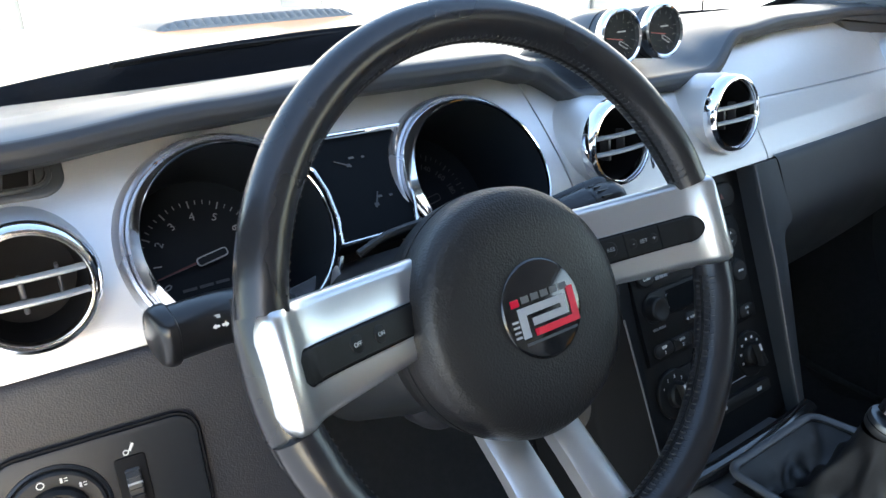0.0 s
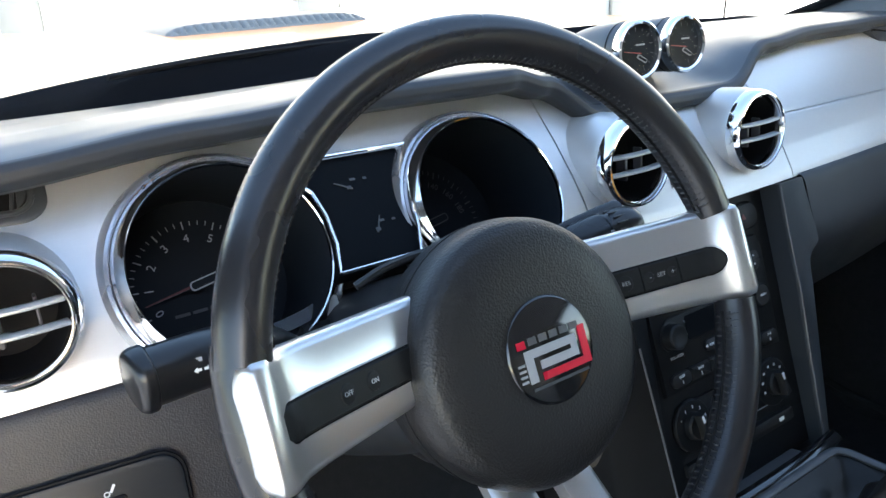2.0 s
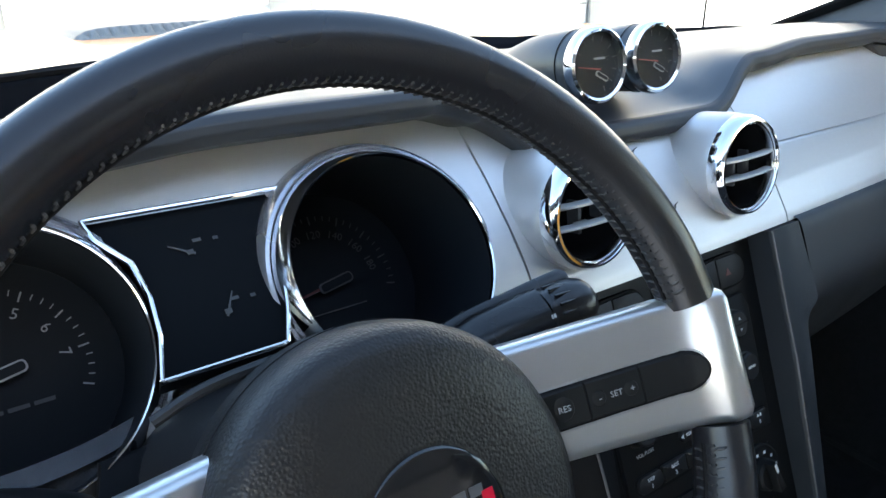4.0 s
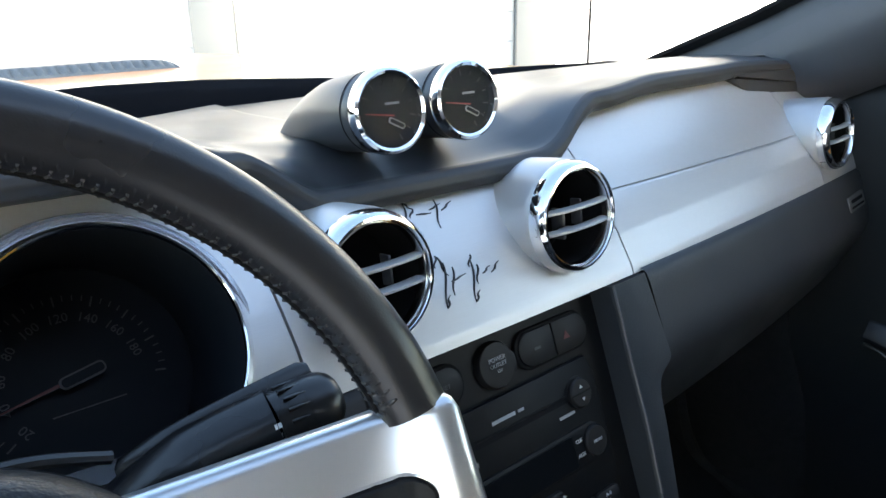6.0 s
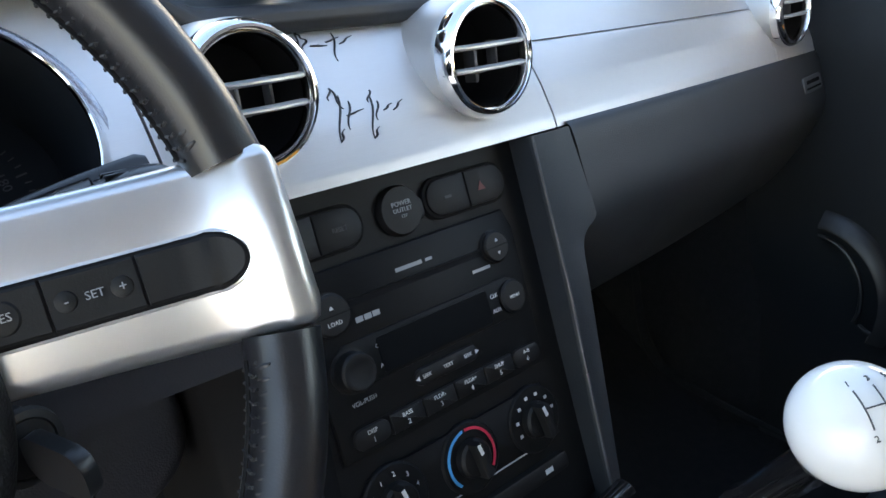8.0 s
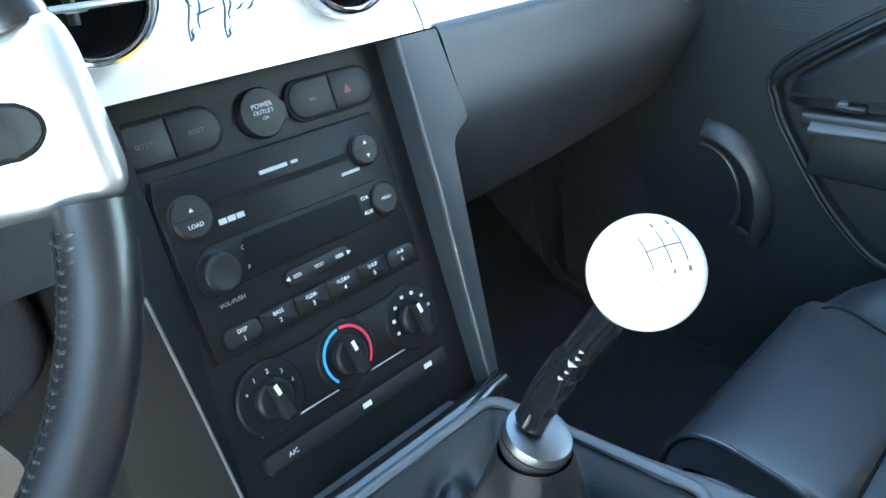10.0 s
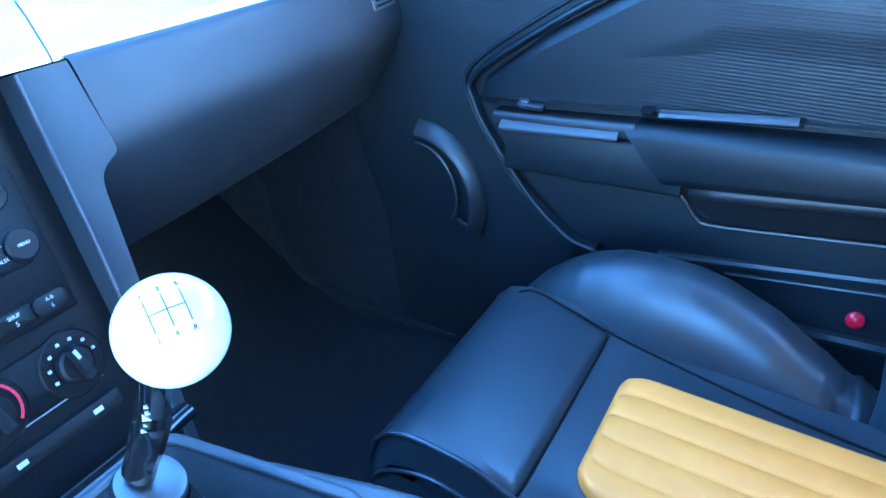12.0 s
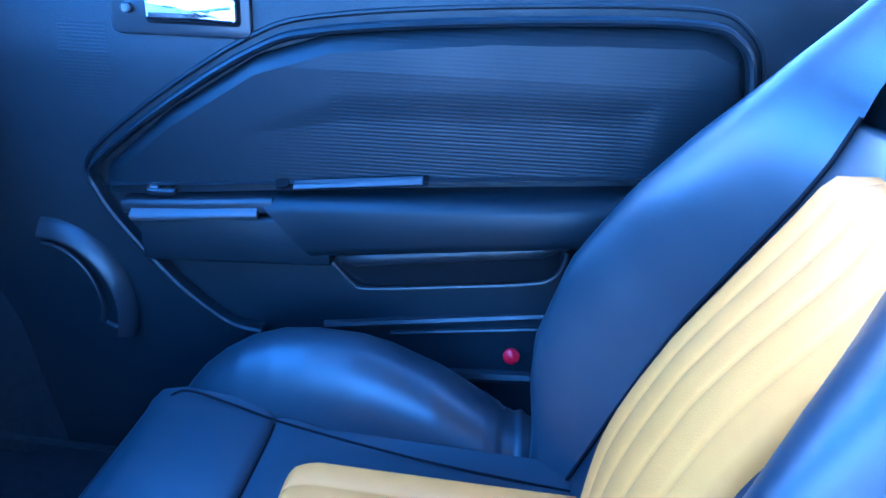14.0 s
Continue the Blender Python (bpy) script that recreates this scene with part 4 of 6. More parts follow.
emblem = part("emblem", lathe([(0.0295, -0.003), (0.0295, 0.0010), (0.0285, 0.0022), (0.0262, 0.0026), (0.0, 0.0028)], EMB, 56), GLOSS, wheel, "round gloss black emblem with plain red and silver shapes")
part("emblem_edge", lathe([(0.0293, 0.0008), (0.0300, 0.0012), (0.0293, 0.0020), (0.0284, 0.0024)], EMB, 56), GLOSS, emblem)
E3 = EMB @ at(0, -0.001, 0.0029)
for pts, mat_ in (([(-0.0200, -0.0125), (-0.0145, -0.0125), (-0.0145, 0.0005), (0.0125, 0.0005), (0.0125, -0.0022), (-0.0105, -0.0022), (-0.0105, -0.0068), (0.0170, -0.0068), (0.0170, 0.0052), (-0.0200, 0.0052)], GREY_PRINT),
                  ([(-0.0105, -0.0130), (0.0245, -0.0130), (0.0245, 0.0085), (0.0195, 0.0085), (0.0195, -0.0088), (-0.0105, -0.0088)], RED)):
    part("emblem_shape", prism(pts, 0, 0.0006, E3), mat_, emblem)
part("emblem_shape", bar(0.0060, 0.0044, E3, x=-0.0205, y=0.0090), RED, emblem)
for i in range(5):
    part("emblem_bar", bar(0.0058, 0.0040, E3, x=-0.0125 + 0.0075 * i, y=0.0095), TRIM, emblem)
for i in range(4):
    part("emblem_stripe", bar(0.0045, 0.0013, E3, x=-0.0232, y=-0.0105 + 0.0030 * i), GREY_PRINT, emblem)
part("emblem_bar", bar(0.040, 0.0016, E3, x=0.001, y=-0.0162), DIM_PRINT, emblem)
for i in range(4):
    part("emblem_bar", bar(0.0018, 0.0045, HUB @ at(-0.012 + i * 0.008, -0.048, -0.0121)), SMOOTH, hub)

# ---- light switch on the knee panel ----
lamp_switch = thing("light_switch_panel", (-0.615, 0.545, 0.76), "black light switch panel with a rotary knob and dimmer wheel", "switch panel")
LF = facing((-0.614, run(KNEE)(-0.614, 4).y - 0.003, 0.792), (-0.118, -0.97, 0.262))
LF = LF @ at(0.0, 0.006)
plate = part("plate", prism(rrect(0.134, 0.086, 0.016), -0.006, 0.0035, LF, 0.002), PLATE, lamp_switch)
part("plate_groove", sweep([LF @ Vector((x, y, 0.0008)) for x, y in rrect(0.1362, 0.0882, 0.017)], 0.0013, 6, True), DARK, plate)
kn = LF @ at(-0.033, -0.002, 0.0035)
dialbase = part("knob_base", lathe([(0.0360, -0.001), (0.0358, 0.0015), (0.0340, 0.0025), (0.0325, 0.0010), (0.0318, 0.0040), (0.0300, 0.0052), (0.0215, 0.0048)], kn, 56), PLATE, lamp_switch)
knob = part("knob", lathe([(0.0220, 0.003), (0.0215, 0.010), (0.0190, 0.013), (0.0, 0.013)], kn, 40), BUTTON, lamp_switch, "round black knob with a bright pointer")
part("grip", box((-0.004, -0.0175, 0.010), (0.004, 0.0175, 0.019), 0.0025, kn), BUTTON, knob)
part("pointer", bar(0.0024, 0.010, kn @ at(0, 0.010, 0.0192)), PRINT, knob)
for a, kind in ((103, 0), (72, 1), (44, 2)):
    p = kn @ at(0.0264 * math.cos(radians(a)), 0.0264 * math.sin(radians(a)), 0.0052)
    if kind == 0:
        part("symbol", lathe([(0.0026, 0), (0.0026, 0.0004), (0.0019, 0.0004), (0.0019, 0)], p, 20), PRINT, dialbase)
    else:
        part("symbol", bar(0.0016, 0.0034, p, x=-0.0013), PRINT, dialbase)
        part("symbol", bar(0.0022, 0.0006, p, x=0.0016, y=0.0010), PRINT, dialbase)
        part("symbol", bar(0.0022, 0.0006, p, x=0.0016, y=-0.0010), PRINT, dialbase)
dm = LF @ at(0.018, 0.001, 0.0035)
frame_ = part("dimmer_frame", prism(rrect(0.021, 0.046, 0.003), -0.001, 0.002, dm, 0.001), DARK, lamp_switch)
part("dimmer_wheel", lathe([(0.019, -0.005), (0.020, -0.004), (0.020, 0.004), (0.019, 0.005)], dm @ Matrix.Translation((0, 0, -0.012)) @ Matrix.Rotation(radians(90), 4, "Y"), 48), SMOOTH, lamp_switch, "ribbed dimmer wheel")
for i in range(9):
    a = radians(36 + i * 13.5)
    part("rib", box((-0.005, -0.0007, 0), (0.005, 0.0007, 0.0012), 0.0, dm @ Matrix.Translation((0, 0.0199 * math.cos(a), -0.012 + 0.0199 * math.sin(a))) @ Matrix.Rotation(a - math.pi / 2, 4, "X")), GREY_PRINT if i == 3 else SMOOTH, frame_)
part("symbol", words("o", 0.009, LF @ at(0.0165, 0.0275, 0.0037)), PRINT, plate)
part("symbol", bar(0.0018, 0.006, LF @ at(0.0205, 0.0300, 0.0036, -30)), PRINT, plate)


# ---- centre stack ----
RA = radians(19.3)
RAIL = basis(Vector((0, 0.468, 0.70)), Vector((1, 0, 0)), Vector((0, math.sin(RA), math.cos(RA))), Vector((0, -math.cos(RA), math.sin(RA))))
SA = radians(22.0)
ST = basis(Vector((0, 0.468, 0.70)), Vector((1, 0, 0)), Vector((0, math.sin(SA), math.cos(SA))), Vector((0, -math.cos(SA), math.sin(SA))))
stack = thing("centre_stack", (MID, 0.5, 0.58), "black centre stack housing between two trim rails", "centre stack")
part("fascia", prism([(-0.118, -0.10), (0.142, -0.10), (0.142, 0.210), (-0.118, 0.210)], -0.03, -0.003, ST), RADIO, stack, "charcoal plastic fascia")


def rail(s):
    """One raised rail down the side of the stack, with its side wall."""
    bm = bmesh.new()
    rings = []
    vs = (-0.16, -0.10, -0.04, 0.03, 0.08, 0.10, 0.108, 0.113, 0.116, 0.119, 0.122, 0.125, 0.129, 0.14, 0.16, 0.18, 0.205)
    for v in vs:
        if s > 0:
            # a sharp ridge beside the radio, then a flat face as far as the glove panel's seam
            x0 = line([(-0.16, 0.129), (-0.02, 0.130), (0.04, 0.131), (0.10, 0.1325), (0.205, 0.1345)], v) - MID
            x1 = line([(-0.16, 0.140), (-0.10, 0.1435), (-0.03, 0.1495), (0.03, 0.1545), (0.08, 0.159), (0.10, 0.1615), (0.108, 0.1635), (0.113, 0.1660), (0.116, 0.1685), (0.119, 0.1725), (0.122, 0.1785), (0.125, 0.1850), (0.129, 0.1885), (0.14, 0.1878), (0.205, 0.1812)], v) - MID
            w = line([(-0.16, 0.020), (0.08, 0.0195), (0.128, 0.0165), (0.205, 0.0128)], v)
            pts = [(x0, -0.020), (x0, w - 0.005), (x0 - 0.0006, w - 0.0012), (x0 + 0.0004, w + 0.0008), (x0 + 0.0016, w + 0.0010), (x0 + 0.0030, w), (x1 - 0.003, w), (x1 - 0.0004, w - 0.0003), (x1, w - 0.0015), (x1 - 0.002, -0.16)]
        else:
            xr = line([(-0.16, 0.107), (-0.06, 0.1155), (0.012, 0.1210), (0.09, 0.1280), (0.205, 0.1340)], v)
            w = line([(-0.16, 0.006), (0.08, 0.006), (0.110, 0.003), (0.205, 0.002)], v)
            pts = [(0.100, -0.020), (0.101, -0.006), (0.104, -0.004), (xr - 0.0020, w - 0.0010), (xr - 0.0008, w), (xr + 0.0004, w), (xr + 0.0020, w - 0.0014), (0.168, -0.014), (0.172, -0.022), (0.174, -0.16)]
        rings.append([bm.verts.new(RAIL @ Vector((MID + s * x, v, w))) for x, w in pts])
    for p, q in zip(rings, rings[1:]):
        for k in range(9):
            bm.faces.new((p[k], p[k + 1], q[k + 1], q[k]))
    bm.faces.new(rings[-1])
    # the left rail's shade is in its colour: blacker and rougher than the right
    made = part("rail", bm, GLOVE if s > 0 else DIM_MATT, stack, "smooth black trim rail with a sharp inner edge", angle=50)
    if s > 0:
        ridge = [RAIL @ Vector((line([(-0.16, 0.129), (-0.02, 0.130), (0.04, 0.131), (0.10, 0.1325), (0.205, 0.1345)], v) + 0.0010, v, line([(-0.16, 0.020), (0.08, 0.0195), (0.128, 0.0165), (0.205, 0.0128)], v) + 0.0006)) for v in steps(-0.14, 0.204, 24)]
    else:
        ridge = [RAIL @ Vector((MID - line([(-0.16, 0.107), (-0.06, 0.1155), (0.012, 0.1210), (0.09, 0.1280)], v), v, 0.0058)) for v in steps(-0.14, 0.090, 20)]
    # the ridge's highlight, put in as a thin bead of paler grey
    part("ridge_glint", sweep(ridge, 0.0012, 8), TRIM, made, "thin pale bead for the highlight on the ridge")
    return made


rail(1)
rail(-1)

# switch row above the radio
row = thing("upper_switch_row", (MID, 0.53, 0.86), "row of black push switches with a power outlet cap", "switch panel")
def pod_key(cx, w, h, right):
    """Half of a stadium: round at its outer end, square in the middle."""
    r, s = h / 2, 1 if right else -1
    pts = [(cx + s * (w / 2 - r + r * math.sin(radians(a))), 0.1785 + s * r * math.cos(radians(a))) for a in steps(180, 0, 12)]
    return pts + [(cx - s * w / 2, 0.1785 + s * r), (cx - s * w / 2, 0.1785 - s * r)]


for x0, x1, names in ((-0.100, -0.022, ("SETUP", "RESET")), (0.032, 0.116, ("", ""))):
    c = (x0 + x1) / 2
    pod = part("switch_pod", prism(rrect(x1 - x0, 0.032, 0.0155, 8, c, 0.1785), -0.004, 0.001, ST, 0.001), DARK, row)
    half = (x1 - x0) / 2 - 0.0025
    for k, n in enumerate(names):
        cx = c + (k - 0.5) * (half + 0.0006)
        part("push_switch", prism(pod_key(cx, half - 0.0004, 0.0275, k), -0.002, 0.0030, ST, 0.0012), BUTTON, pod)
        if n:
            part("print", words(n, 0.0046, ST @ at(cx, 0.178, 0.0032)), DIM_PRINT, pod)
        else:
            part("print", bar(0.007, 0.0020, ST @ at(cx, 0.1775, 0.0031)) if k == 0 else prism([(-0.004, -0.003), (0.004, -0.003), (0, 0.004)], 0, 0.0004, ST @ at(cx - 0.006, 0.178, 0.0031)), DIM_PRINT if k == 0 else DULL_RED, pod)
pc = ST @ at(0.0105, 0.178, -0.0045)
outlet = part("outlet_cap", lathe([(0.0185, -0.002), (0.0185, 0.005), (0.0170, 0.0075), (0.0, 0.0085)], pc, 40), BUTTON, row, "round rubber outlet cap")
part("cap_tab", prism(rrect(0.014, 0.018, 0.006), 0, 0.0065, pc @ at(0.014, -0.002), 0.002), BUTTON, outlet)
for i, (t, s) in enumerate((("POWER", 0.0050), ("OUTLET", 0.0046), ("12V", 0.0034))):
    part("print", words(t, s, pc @ at(0, 0.0048 - i * 0.0046, 0.0087)), GREY_PRINT, outlet)

# radio
radio = thing("car_radio", (MID, 0.49, 0.725), "charcoal car radio with a disc slot, knobs and button row", "radio")
RF = [(-0.086, 0.027), (0.108, 0.027), (0.110, 0.140), (0.104, 0.155), (-0.084, 0.155), (-0.088, 0.140)]
part("groove", prism([(x * 1.012 - 0.0001, y + (0.0012 if y > 0.1 else -0.0012)) for x, y in RF], -0.004, -0.0022, ST), DARK, radio)
rbody = part("faceplate", prism(RF, -0.004, 0.0015, ST, 0.0015), RADIO, radio)
R0 = 0.0016
part("disc_slot", prism(rrect(0.124, 0.0042, 0.002, 4, 0.0105, 0.1282), R0 - 0.0005, R0 + 0.0004, ST), DARK, rbody, "dark disc slot")
part("slot_lip", box((-0.051, 0.1305, R0), (0.072, 0.1318, R0 + 0.0010), 0.0004, ST), RADIO, rbody)


def round_key(x, y, r, texts, name, split=True):
    m = ST @ at(x, y, R0)
    k = part(name, lathe([(r + 0.0012, -0.001), (r + 0.0012, 0.0006), (r, 0.001), (r, 0.0035), (r - 0.0016, 0.0048), (0, 0.0052)], m, 36), BUTTON, radio)
    if split:
        part("split", box((-r, -0.0004, 0.004), (r, 0.0004, 0.0054), 0.0, m), DARK, k)
    for t, dy, s in texts:
        if t == "up" or t == "down":
            q = 1 if t == "up" else -1
            part("print", prism([(-0.0016, -0.0010 * q), (0.0016, -0.0010 * q), (0, 0.0016 * q)][::q], 0, 0.0004, m @ at(0, dy, 0.0052)), PRINT, k)
        else:
            part("print", words(t, s, m @ at(0, dy, 0.0053)), PRINT, k)
    return k


round_key(-0.0675, 0.1255, 0.0145, (("up", 0.005, 0), ("LOAD", -0.0055, 0.0042)), "load_key")
round_key(0.0855, 0.1295, 0.0125, (("up", 0.005, 0), ("down", -0.005, 0)), "eject_key")
part("print", bar(0.024, 0.0028, ST @ at(0.004, 0.1385, R0)), GREY_PRINT, rbody, "plain pale maker mark")
part("print", bar(0.006, 0.0022, ST @ at(0.0225, 0.1385, R0)), GREY_PRINT, rbody)
part("print", bar(0.018, 0.0024, ST @ at(0.068, 0.1165, R0)), GREY_PRINT, rbody)
for x in (-0.0465, -0.0395, -0.0325):
    part("print", bar(0.0060, 0.0038, ST @ at(x, 0.116, R0)), GREY_PRINT, rbody)
disp = part("display_panel", prism(rrect(0.172, 0.032, 0.012, 6, 0.012, 0.088), -0.001, R0 + 0.0014, ST, 0.001), RADIO, radio)
part("display_glass", prism(rrect(0.104, 0.0255, 0.002, 3, 0.0125, 0.0875), 0.001, R0 + 0.0022, ST), DISPLAY_GLASS, disp, "dark glossy display")
vk = ST @ at(-0.0640, 0.0855, R0) @ Matrix.Diagonal((0.80, 0.80, 0.70, 1))
part("volume_knob", lathe([(0.0195, 0), (0.0195, 0.002), (0.0170, 0.0026), (0.0165, 0.0165), (0.0150, 0.0185), (0.0125, 0.0190), (0.0105, 0.0180), (0.0, 0.0178)], vk, 48), BUTTON, radio, "round black volume knob")
round_key(0.0895, 0.088, 0.0130, (("MENU", 0.0, 0.0036),), "menu_key", split=False)
for x, y, t in ((0.0715, 0.0935, "CLK"), (0.0715, 0.0820, "AUX"), (-0.0385, 0.0945, "CD"), (-0.0385, 0.0805, "AM")):
    part("print", words(t, 0.0043, ST @ at(x, y, R0 + 0.0018)), PRINT, disp)
part("print", words("VOL-PUSH", 0.0044, ST @ at(-0.0600, 0.0625, R0)), GREY_PRINT, rbody)
pill = part("seek_bar", prism(rrect(0.060, 0.0125, 0.006, 6, 0.0120, 0.0605), -0.001, R0 + 0.003, ST, 0.0015), BUTTON, radio)
for x, t in ((-0.008, "SEEK"), (0.012, "TEXT"), (0.0315, "SEEK")):
    part("print", words(t, 0.0038, ST @ at(x, 0.0605, R0 + 0.0032)), PRINT, pill)
for x, q in ((-0.0165, -1), (0.0405, 1)):
    part("print", prism([(-0.0016 * q, -0.0018), (0.0020 * q, 0), (-0.0016 * q, 0.0018)][::q], 0, 0.0004, ST @ at(x, 0.0605, R0 + 0.003)), PRINT, pill)
tray = part("preset_recess", prism(rrect(0.184, 0.0165, 0.008, 6, 0.0125, 0.0395), -0.001, R0 + 0.0006, ST), DARK, radio)
for i, t in enumerate(("DISP", "BASS", "FLDR-", "FLDR+", "SHUF", "A-B")):
    x0, x1 = -0.0775 + i * 0.030, -0.0775 + (i + 1) * 0.030
    part("preset_key", prism(rrect(0.0294, 0.0145, 0.0065 if i in (0, 5) else 0.001, 5, (x0 + x1) / 2, 0.0395), -0.0005, R0 + 0.0034, ST, 0.0012), BUTTON, tray)
    part("print", words(t, 0.0042, ST @ at((x0 + x1) / 2, 0.0425, R0 + 0.0036)), PRINT, tray)
    part("print", words(str(i + 1), 0.0052, ST @ at((x0 + x1) / 2, 0.0365, R0 + 0.0036)), PRINT, tray)

# climate controls
climate = thing("climate_control_panel", (MID, 0.46, 0.625), "black climate panel with three rotary dials", "climate control")
part("panel", prism(rrect(0.176, 0.046, 0.006, 4, 0.0115, -0.0115), -0.004, 0.0005, ST, 0.001), RADIO, climate)
for v in (-0.0345, 0.0115):
    part("panel_line", box((-0.075, v - 0.0005, 0.0), (0.098, v + 0.0005, 0.0008), 0.0, ST), GREY_PRINT if v < 0 else DARK, climate)
for x, kind in ((-0.058, "fan"), (0.0115, "temp"), (0.081, "mode")):
    m = ST @ at(x, -0.0125, 0.0)
    base = part("dial_base", lathe([(0.0275, -0.002), (0.0275, 0.0010), (0.0260, 0.0022), (0.0150, 0.0026)], m, 44), RADIO, climate)
    kb = part("knob", lathe([(0.0150, 0.0), (0.0145, 0.0080), (0.0125, 0.0100), (0.0, 0.0105)], m, 40), BUTTON, climate, "round knob with a raised grip and white pointer")
    tilt_ = {"fan": 12, "temp": 12, "mode": 14}[kind]
    g = m @ at(0, 0, 0, tilt_)
    part("grip", prism([(-0.0045, -0.0135), (0.0045, -0.0135), (0.0035, 0.0), (0.0028, 0.0145), (-0.0028, 0.0145), (-0.0035, 0.0)], 0.008, 0.0185, g, 0.0018), BUTTON, kb)
    part("pointer", bar(0.0030, 0.0080, g @ at(0, 0.0095, 0.0186)), PRINT, kb)
    if kind == "temp":
        for a0, a1, mt in ((97, 225, BLUE), (-40, 92, RED_PRINT)):
            part("arc_print", lathe([(0.0230, 0.0026), (0.0230, 0.0031), (0.0208, 0.0031), (0.0208, 0.0027)], m, 30, start=a0, turn=a1 - a0), mt, base)
    else:
        marks = ("*", "1", "2", "3", "4") if kind == "fan" else ()
        for i in range(5 if marks else 7):
            a = radians(150 - i * 34) if marks else radians(200 - i * 32)
            p = m @ at(0.0198 * math.cos(a), 0.0198 * math.sin(a), 0.0027)
            part("mark", words(marks[i], 0.0050, p) if marks else bar(0.0030, 0.0026, p), PRINT, base)
lowbar = part("lower_key_bar", prism(rrect(0.184, 0.0150, 0.004, 4, 0.0115, -0.0560), -0.004, 0.0035, ST, 0.002), BUTTON, climate, "long black key bar")
part("print", words("A/C", 0.0052, ST @ at(-0.058, -0.0560, 0.0037)), PRINT, lowbar)
for x in (0.0125, 0.080):
    part("print", bar(0.0085, 0.0040, ST @ at(x, -0.056, 0.0036)), PRINT, lowbar)

# ---- centre console ----
console = thing("centre_console", (MID, 0.10, 0.26), "black centre console with a gear lever opening", "console")


def con(x, s):
    """Side - top - side of the console, s from 0 to 6, along y by x."""
    y = x
    top = line([(-0.45, 0.655), (0.15, 0.645), (0.30, 0.635), (0.40, 0.615), (0.47, 0.600)], y)
    hw = line([(-0.45, 0.130), (0.15, 0.130), (0.219, 0.122), (0.282, 0.111), (0.356, 0.099), (0.47, 0.088)], y)
    prof = [(-hw - 0.012, 0.27), (-hw - 0.004, top - 0.03), (-hw, top - 0.008), (-hw + 0.008, top), (hw - 0.008, top), (hw, top - 0.008), (hw + 0.004, top - 0.03), (hw + 0.012, 0.27)]
    i = min(int(s), 6)
    t = s - i
    return Vector((MID + prof[i][0] + (prof[i + 1][0] - prof[i][0]) * t, y, prof[i][1] + (prof[i + 1][1] - prof[i][1]) * t))


def boot_half(y):
    """Half the width of the gear lever opening."""
    return line([(0.206, 0.0), (0.2061, 0.098), (0.380, 0.070), (0.3801, 0.0)], y)


part("console_body", sheet(con, steps(-0.45, 0.47, 230), [0, 0.5, 1, 1.5, 2, 2.5] + steps(3, 4, 56) + [4.5, 5, 5.5, 6, 6.5, 7],
     keep=lambda y, s: not (3.0 < s < 4.0 and boot_half(y) > abs(con(y, s).x - MID))), CONSOLE, console, angle=50)
part("front_bar", sweep(smooth_path([(MID - 0.125, 0.408, 0.622), (MID - 0.06, 0.400, 0.628), (MID + 0.06, 0.400, 0.628), (MID + 0.125, 0.408, 0.622)], 6), 0.0095, 14, flat=0.6, up=(0, -0.3, 1)), GLOSS, console, "glossy black cross bar")
boot_rim = [Vector((MID + x * (1 - 0.9 * y), 0.293 + y, 0.6465 - 0.05 * y)) for x, y in rrect(0.172, 0.180, 0.016)]
part("boot_frame", sweep(boot_rim, 0.0050, 10, True, flat=0.8, up=(0, 0, 1)), CONSOLE, console, "raised frame round the gear lever boot")

# gear lever with a crumpled leather boot
lever = thing("gear_lever", (-0.01, 0.275, 0.64), "gear lever with a white ball knob and leather boot", "gear lever")
bm = bmesh.new()
rings = []
NB, NR = 96, 24
COLLAR = Vector((-0.012, 0.268, 0.738))
for k in range(NR + 1):
    t = k / NR
    ring = []
    for i in range(NB):
        a = 2 * math.pi * i / NB
        ca, sa = math.cos(a), math.sin(a)
        q = 1 / max(abs(ca) / 0.086, abs(sa) / 0.089)
        sq = Vector((MID + q * ca * (1 - 0.9 * q * sa), 0.293 + q * sa, 0.640))
        rd = Vector((COLLAR.x + 0.0215 * ca, COLLAR.y + 0.0215 * sa, COLLAR.z - 0.004))
        f = t ** 0.55
        p = sq.lerp(rd, f)
        p.z = 0.642 - 0.022 * min(1.0, t / 0.10) + (COLLAR.z - 0.006 - 0.620) * max(0.0, (t - 0.25) / 0.75) ** 1.25
        fold = math.sin(5 * a + 3.2 * t) * 0.55 + math.sin(9 * a - 4 * t + 1) * 0.35 + noise.noise(Vector((ca * 3, sa * 3, t * 5))) * 0.9
        amp = 0.019 * max(0.0, math.sin(math.pi * min(1, t * 1.02))) ** 0.8 * line([(0.35, 0.9), (0.75, 0.38), (1.0, 0.1)], t) * min(1.0, t / 0.12)
        p.z += fold * amp
        p.x += fold * amp * 0.5 * ca
        p.y += fold * amp * 0.5 * sa
        ring.append(bm.verts.new(p))
    rings.append(ring)
for p, q in zip(rings, rings[1:]):
    for i in range(NB):
        bm.faces.new((p[i], p[(i + 1) % NB], q[(i + 1) % NB], q[i]))
part("boot", bm, BOOT, lever, "crumpled black leather boot", angle=80)
cm = facing(COLLAR, (0.06, -0.28, 0.95), (0, 1, 0))
part("collar", lathe([(0.0195, -0.006), (0.0206, -0.001), (0.0206, 0.0045), (0.0192, 0.0075), (0.0150, 0.0092), (0.0, 0.0096)], cm, 40), COLLAR_DARK, lever, "satin metal collar")
